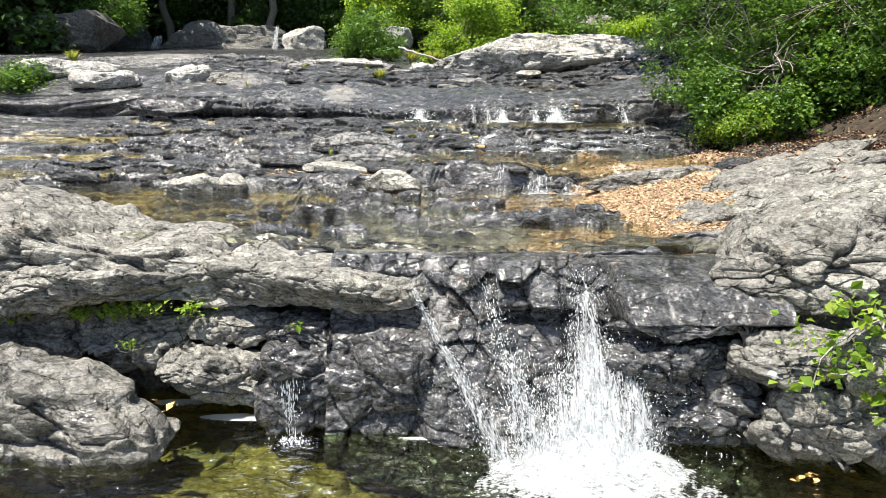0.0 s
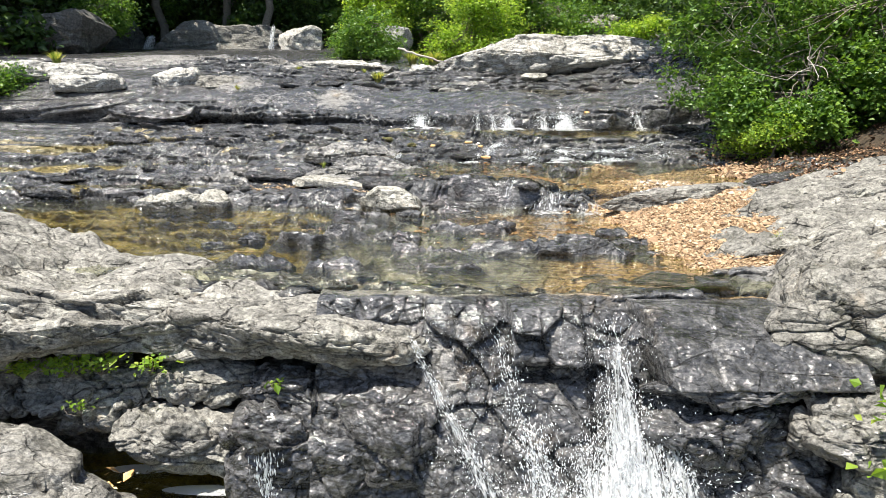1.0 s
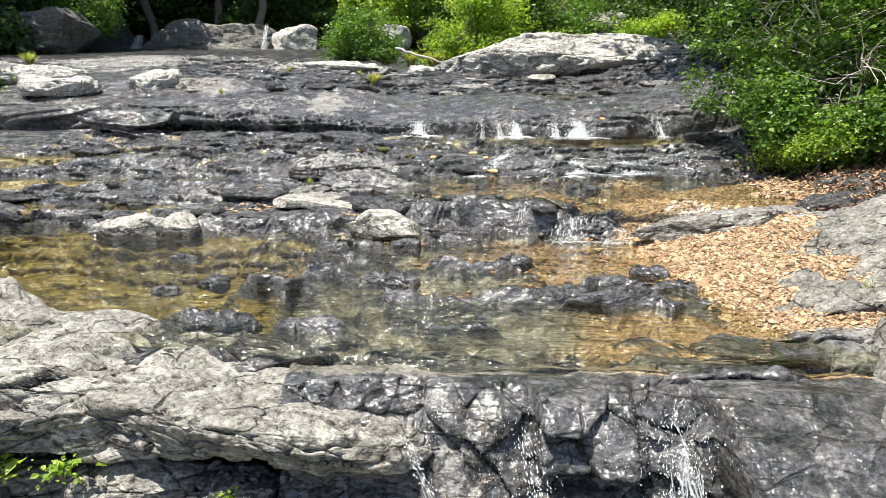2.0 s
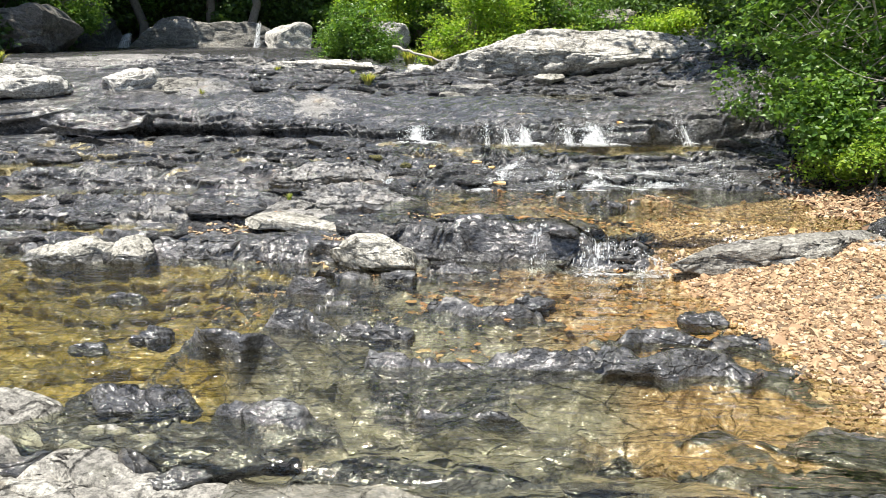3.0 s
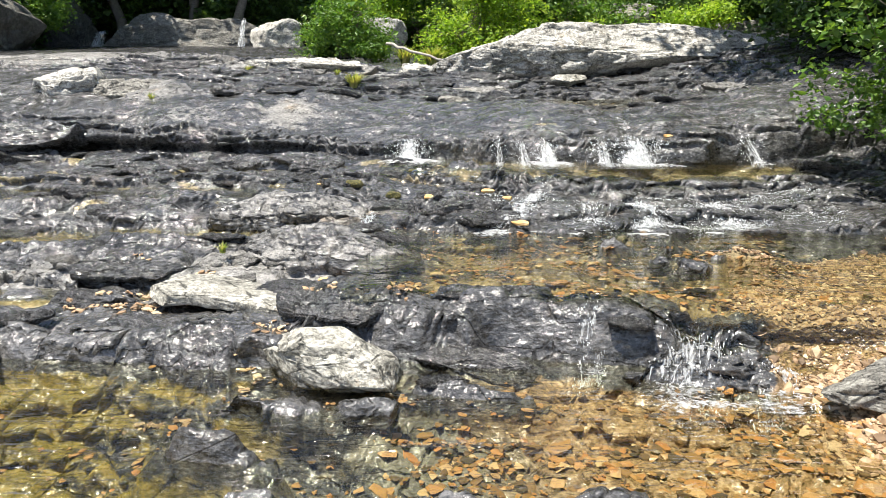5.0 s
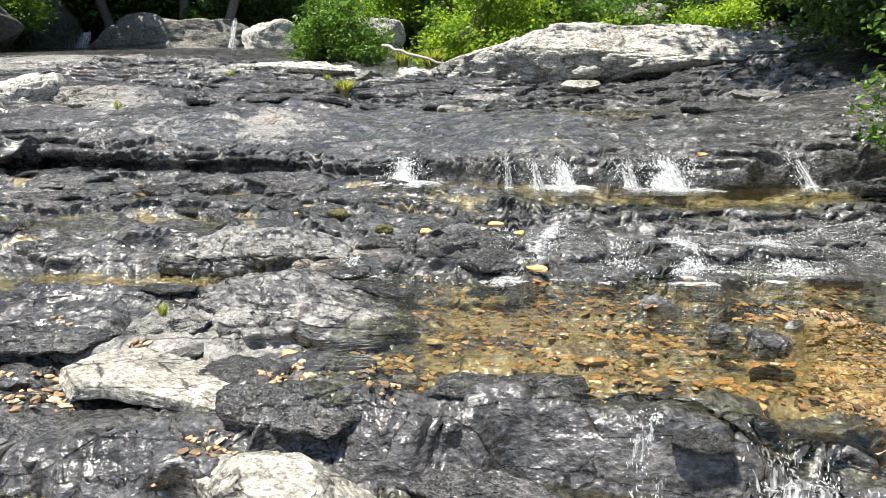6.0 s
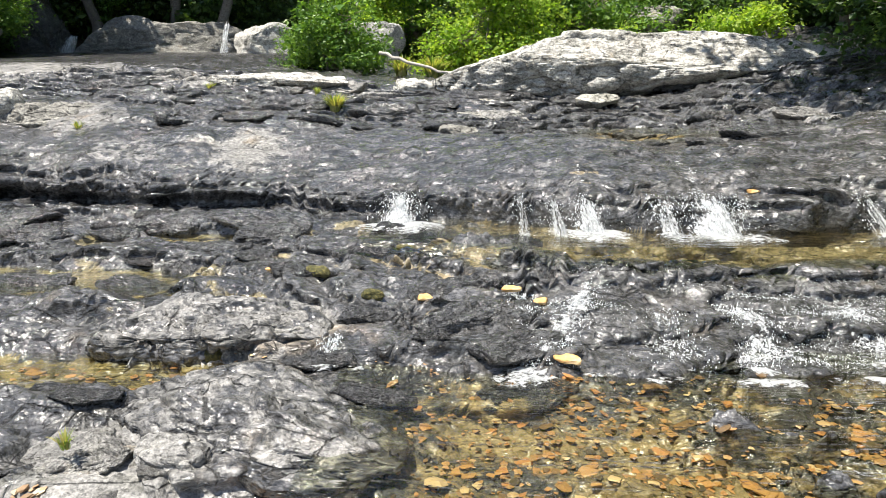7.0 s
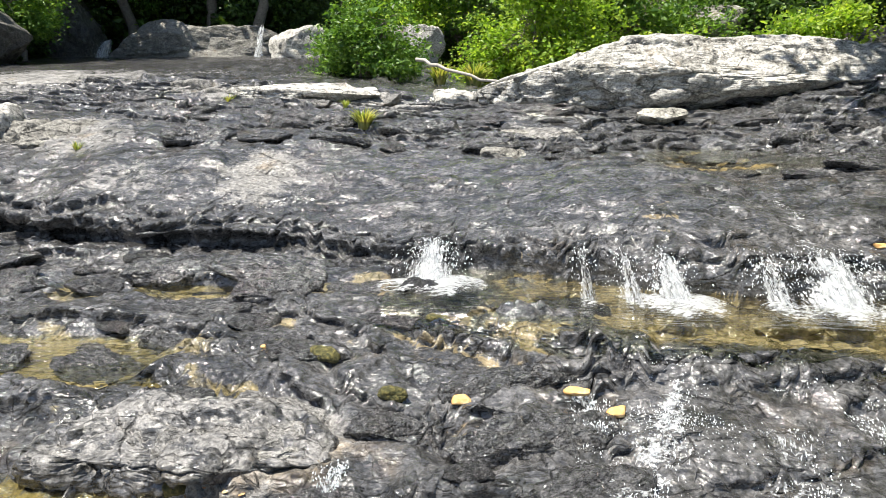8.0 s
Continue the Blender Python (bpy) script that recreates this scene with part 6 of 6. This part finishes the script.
water_thing("foam_line", "white foam where the cascades meet the pool", [], [patch_veil(x, y, UPPER_Z, rx, ry, d, 780 + i, 0.012) for i, (x, y, rx, ry, d) in enumerate((
    (0.35, 9.9, 0.2, 0.09, 0.9), (0.72, 9.94, 0.12, 0.05, 0.75), (1.12, 9.9, 0.18, 0.06, 0.8), (1.55, 9.86, 0.22, 0.08, 0.85), (2.05, 9.9, 0.24, 0.06, 0.8), (-0.5, 10.02, 0.12, 0.06, 0.8)))])
for i, (x, y, w, h) in enumerate(((-7.05, 28.4, 0.13, 0.95), (-12.15, 28.8, 0.28, 0.55))):
    gz = ground_z(x, y)
    water_thing("far_fall", "thin white fall between far boulders", [], [fall_veil(x + 0.05, x - 0.05 * q, gz + h, gz - 0.02, w * 0.8, w, y, y - 0.3 - 0.1 * q, 0.7, 0.7, 800 + 3 * i + q) for q in range(2)])


# ---- grass tufts, weeds, and small finds ----
def tuft(at, high, n, seed, material, label):
    """A tuft of bent blades."""
    r = np.random.default_rng(seed)
    a = r.uniform(0, 6.283, n)
    lean, L = r.uniform(0.15, 0.8, n), high * r.uniform(0.6, 1.15, n)
    d = np.stack([np.cos(a), np.sin(a), 0 * a], axis=1)
    side = np.stack([-np.sin(a), np.cos(a), 0 * a], axis=1)
    root = d * r.uniform(0, 0.25, n)[:, None] * high
    w = 0.012 * high / 0.25
    vs = []
    for s, k in ((0, 1.0), (0.4, 0.9), (0.75, 0.6), (1.0, 0.05)):
        c = root + d * (lean * L * s * s)[:, None] + np.array([0, 0, 1.0]) * (L * s * (1 - 0.35 * lean * s))[:, None]
        vs += [c - side * w * k, c + side * w * k]
    v = np.stack(vs, axis=1).reshape(-1, 3)
    i = (np.arange(n) * 8)[:, None, None]
    f = (np.array([(0, 1, 3, 2), (2, 3, 5, 4), (4, 5, 7, 6)])[None] + i).reshape(-1, 4)
    ob = new("grass_tuft", fast_mesh("grass_tuft", v, f, material, False))
    ob.location = at
    return tagged(ob, label, "grass", "grass tufts")


GRASS = leaf_material("yellowing_grass", [(0.25, (0.12, 0.20, 0.04)), (0.5, (0.28, 0.32, 0.08)), (0.75, (0.46, 0.40, 0.16))], 0.4)


def stand(x, y, dz=0.0):
    return (x, y, float(height(np.array([x]), np.array([y]))[0]) + dz)


for i, (x, y, h, n) in enumerate(((-1.5, 15.4, 0.26, 170), (-1.85, 15.5, 0.14, 80), (-4.2, 14.3, 0.12, 60), (-3.4, 16.3, 0.14, 70), (-1.9, 16.3, 0.12, 60), (2.55, 5.5, 0.13, 110), (-0.4, 20.0, 0.45, 220), (-1.0, 19.9, 0.4, 160), (3.4, 17.0, 0.22, 70), (-1.55, 9.2, 0.08, 40), (-9.0, 16.4, 0.3, 120))):
    tuft(stand(x, y, -0.01 if i != 9 else 0.1), h, n, 900 + i, GRASS, "tuft of yellow-green grass growing on bare rock")


def weed(at, half, n, size, seed, label, material):
    r = np.random.default_rng(seed)
    ob = thing("weed", label, "plant", "weeds on the rocks", at)
    pts = r.normal(0, 0.5, (n, 3)) * half + (0, 0, half[2])
    pts[:, 2] = np.abs(pts[:, 2])
    st = [limb((0, 0, -0.03), pts[k], 0.003, 0.0015, r, 0.1, 5, 4) for k in range(0, n, max(1, n // 14))]
    v, f = joined(st)
    part("stem", fast_mesh("weed_stem", v + np.array(at), f, BARK), ob)
    v, f = leaves(pts, size, seed + 1, up=0.75)
    part("foliage", fast_mesh("weed_foliage", v + np.array(at), f, material, False), ob)
    return ob


for i, (x, y, z, w, n, s) in enumerate(((-2.32, 4.52, 0.72, 0.12, 200, 0.03), (-2.1, 4.50, 0.74, 0.12, 130, 0.03), (-2.62, 4.55, 0.70, 0.12, 160, 0.03), (-3.1, 4.5, 0.70, 0.15, 200, 0.03), (-1.78, 4.48, 0.76, 0.10, 90, 0.03), (-0.98, 4.42, 0.68, 0.05, 16, 0.05),
                                        (-2.2, 4.40, 0.52, 0.08, 30, 0.03), (3.4, 17.2, 3.4, 0.25, 120, 0.06), (2.6, 17.3, 3.75, 0.3, 90, 0.05))):
    weed((x, y, z), (w, w * 0.7, w * 0.5), n, s, 920 + i, "small bright green weeds in a rock crevice", LEAF_LIME)


# the sapling that hangs from the wall beside the fall
def hanging_sapling():
    at = (2.75, 3.78, 1.0)
    ob = thing("sapling", "leafy bright green sapling hanging from the rock wall", "plant", at=at)
    r = np.random.default_rng(940)
    tips = [(-0.52, -0.12, -0.10), (-0.46, -0.16, -0.42), (-0.36, -0.18, -0.30), (-0.1, -0.22, -0.30), (0.0, -0.2, -0.46), (0.1, -0.24, -0.05), (-0.15, -0.2, 0.1), (0.25, -0.2, 0.15), (0.4, -0.2, -0.1), (-0.28, -0.12, 0.12), (0.3, -0.24, 0.02), (0.02, -0.2, 0.0)]
    pts = []
    for tip in tips:
        v, f = limb((0.12, 0.1, -0.05), tip, 0.008, 0.003, r, 0.12, 8, 5)
        part("branch", fast_mesh("sapling_branch", v + np.array(at), f, TWIG), ob)
        pts.append(np.array(tip) * r.uniform(0.55, 1.05, (30, 1)) + r.normal(0, 0.065, (30, 3)) * (1.2, 0.7, 0.8))
    v, f = leaves(np.concatenate(pts), 0.055, 941, up=0.55, slim=0.42, fold=0.3)
    part("foliage", fast_mesh("sapling_foliage", v + np.array(at), f, LEAF_LIME, False), ob)


hanging_sapling()


def stick(name, label, a, b, r0, r1, seed, forks=0):
    r = np.random.default_rng(seed)
    v, f = joined([limb(a, b, r0, r1, r, 0.03, 12, 7)])
    ob = tagged(new(name, fast_mesh(name, v, f, TWIG)), label, "branch")
    a, b = np.array(a), np.array(b)
    for _ in range(forks):
        s = r.uniform(0.3, 0.95)
        m = a + (b - a) * s
        v, f = joined([limb(m, m + r.normal(0, 0.22, 3) * np.linalg.norm(b - a) + (b - a) * 0.15, r0 * 0.45, 0.003, r, 0.1, 7, 5)])
        part("twig", fast_mesh("twig", v, f, TWIG), ob)
    return ob


stick("fallen_branch", "pale fallen branch leaning from the bush", (-1.35, 19.6, 3.75), (0.15, 19.2, 3.30), 0.035, 0.02, 950)
for i, (a, b) in enumerate((((4.6, 10.6, 3.0), (3.5, 9.9, 3.75)), ((4.8, 10.4, 2.9), (3.4, 10.2, 3.45)), ((4.6, 10.2, 3.1), (3.9, 9.6, 3.9)), ((5.0, 10.0, 2.6), (4.3, 8.9, 2.9)), ((5.2, 11.0, 3.2), (4.0, 11.2, 4.2)))):
    stick("bare_branch", "bare grey twiggy branch sticking out of the bush", a, b, 0.014, 0.004, 960 + i, 9)["group"] = "bare branches"
# floating leaves and bright fallen leaves
r = np.random.default_rng(970)
lp = np.concatenate([np.stack([r.normal(2.35, 0.10, 9), r.normal(3.60, 0.05, 9), np.full(9, 0.008)], axis=1), np.stack([r.uniform(2.2, 3.0, 5), r.uniform(3.3, 3.6, 5), np.full(5, 0.008)], axis=1),
                     np.stack([r.normal(-2.05, 0.07, 12), r.normal(4.38, 0.06, 12), np.full(12, 0.03)], axis=1)])
v, f = leaves(lp, 0.05, 971, up=0.97, fold=0.1)
tagged(new("floating_leaves", fast_mesh("floating_leaves", v, f, STONE_ORANGE, False)), "orange fallen leaves afloat on the plunge pool", "leaf litter", kind="stuff")
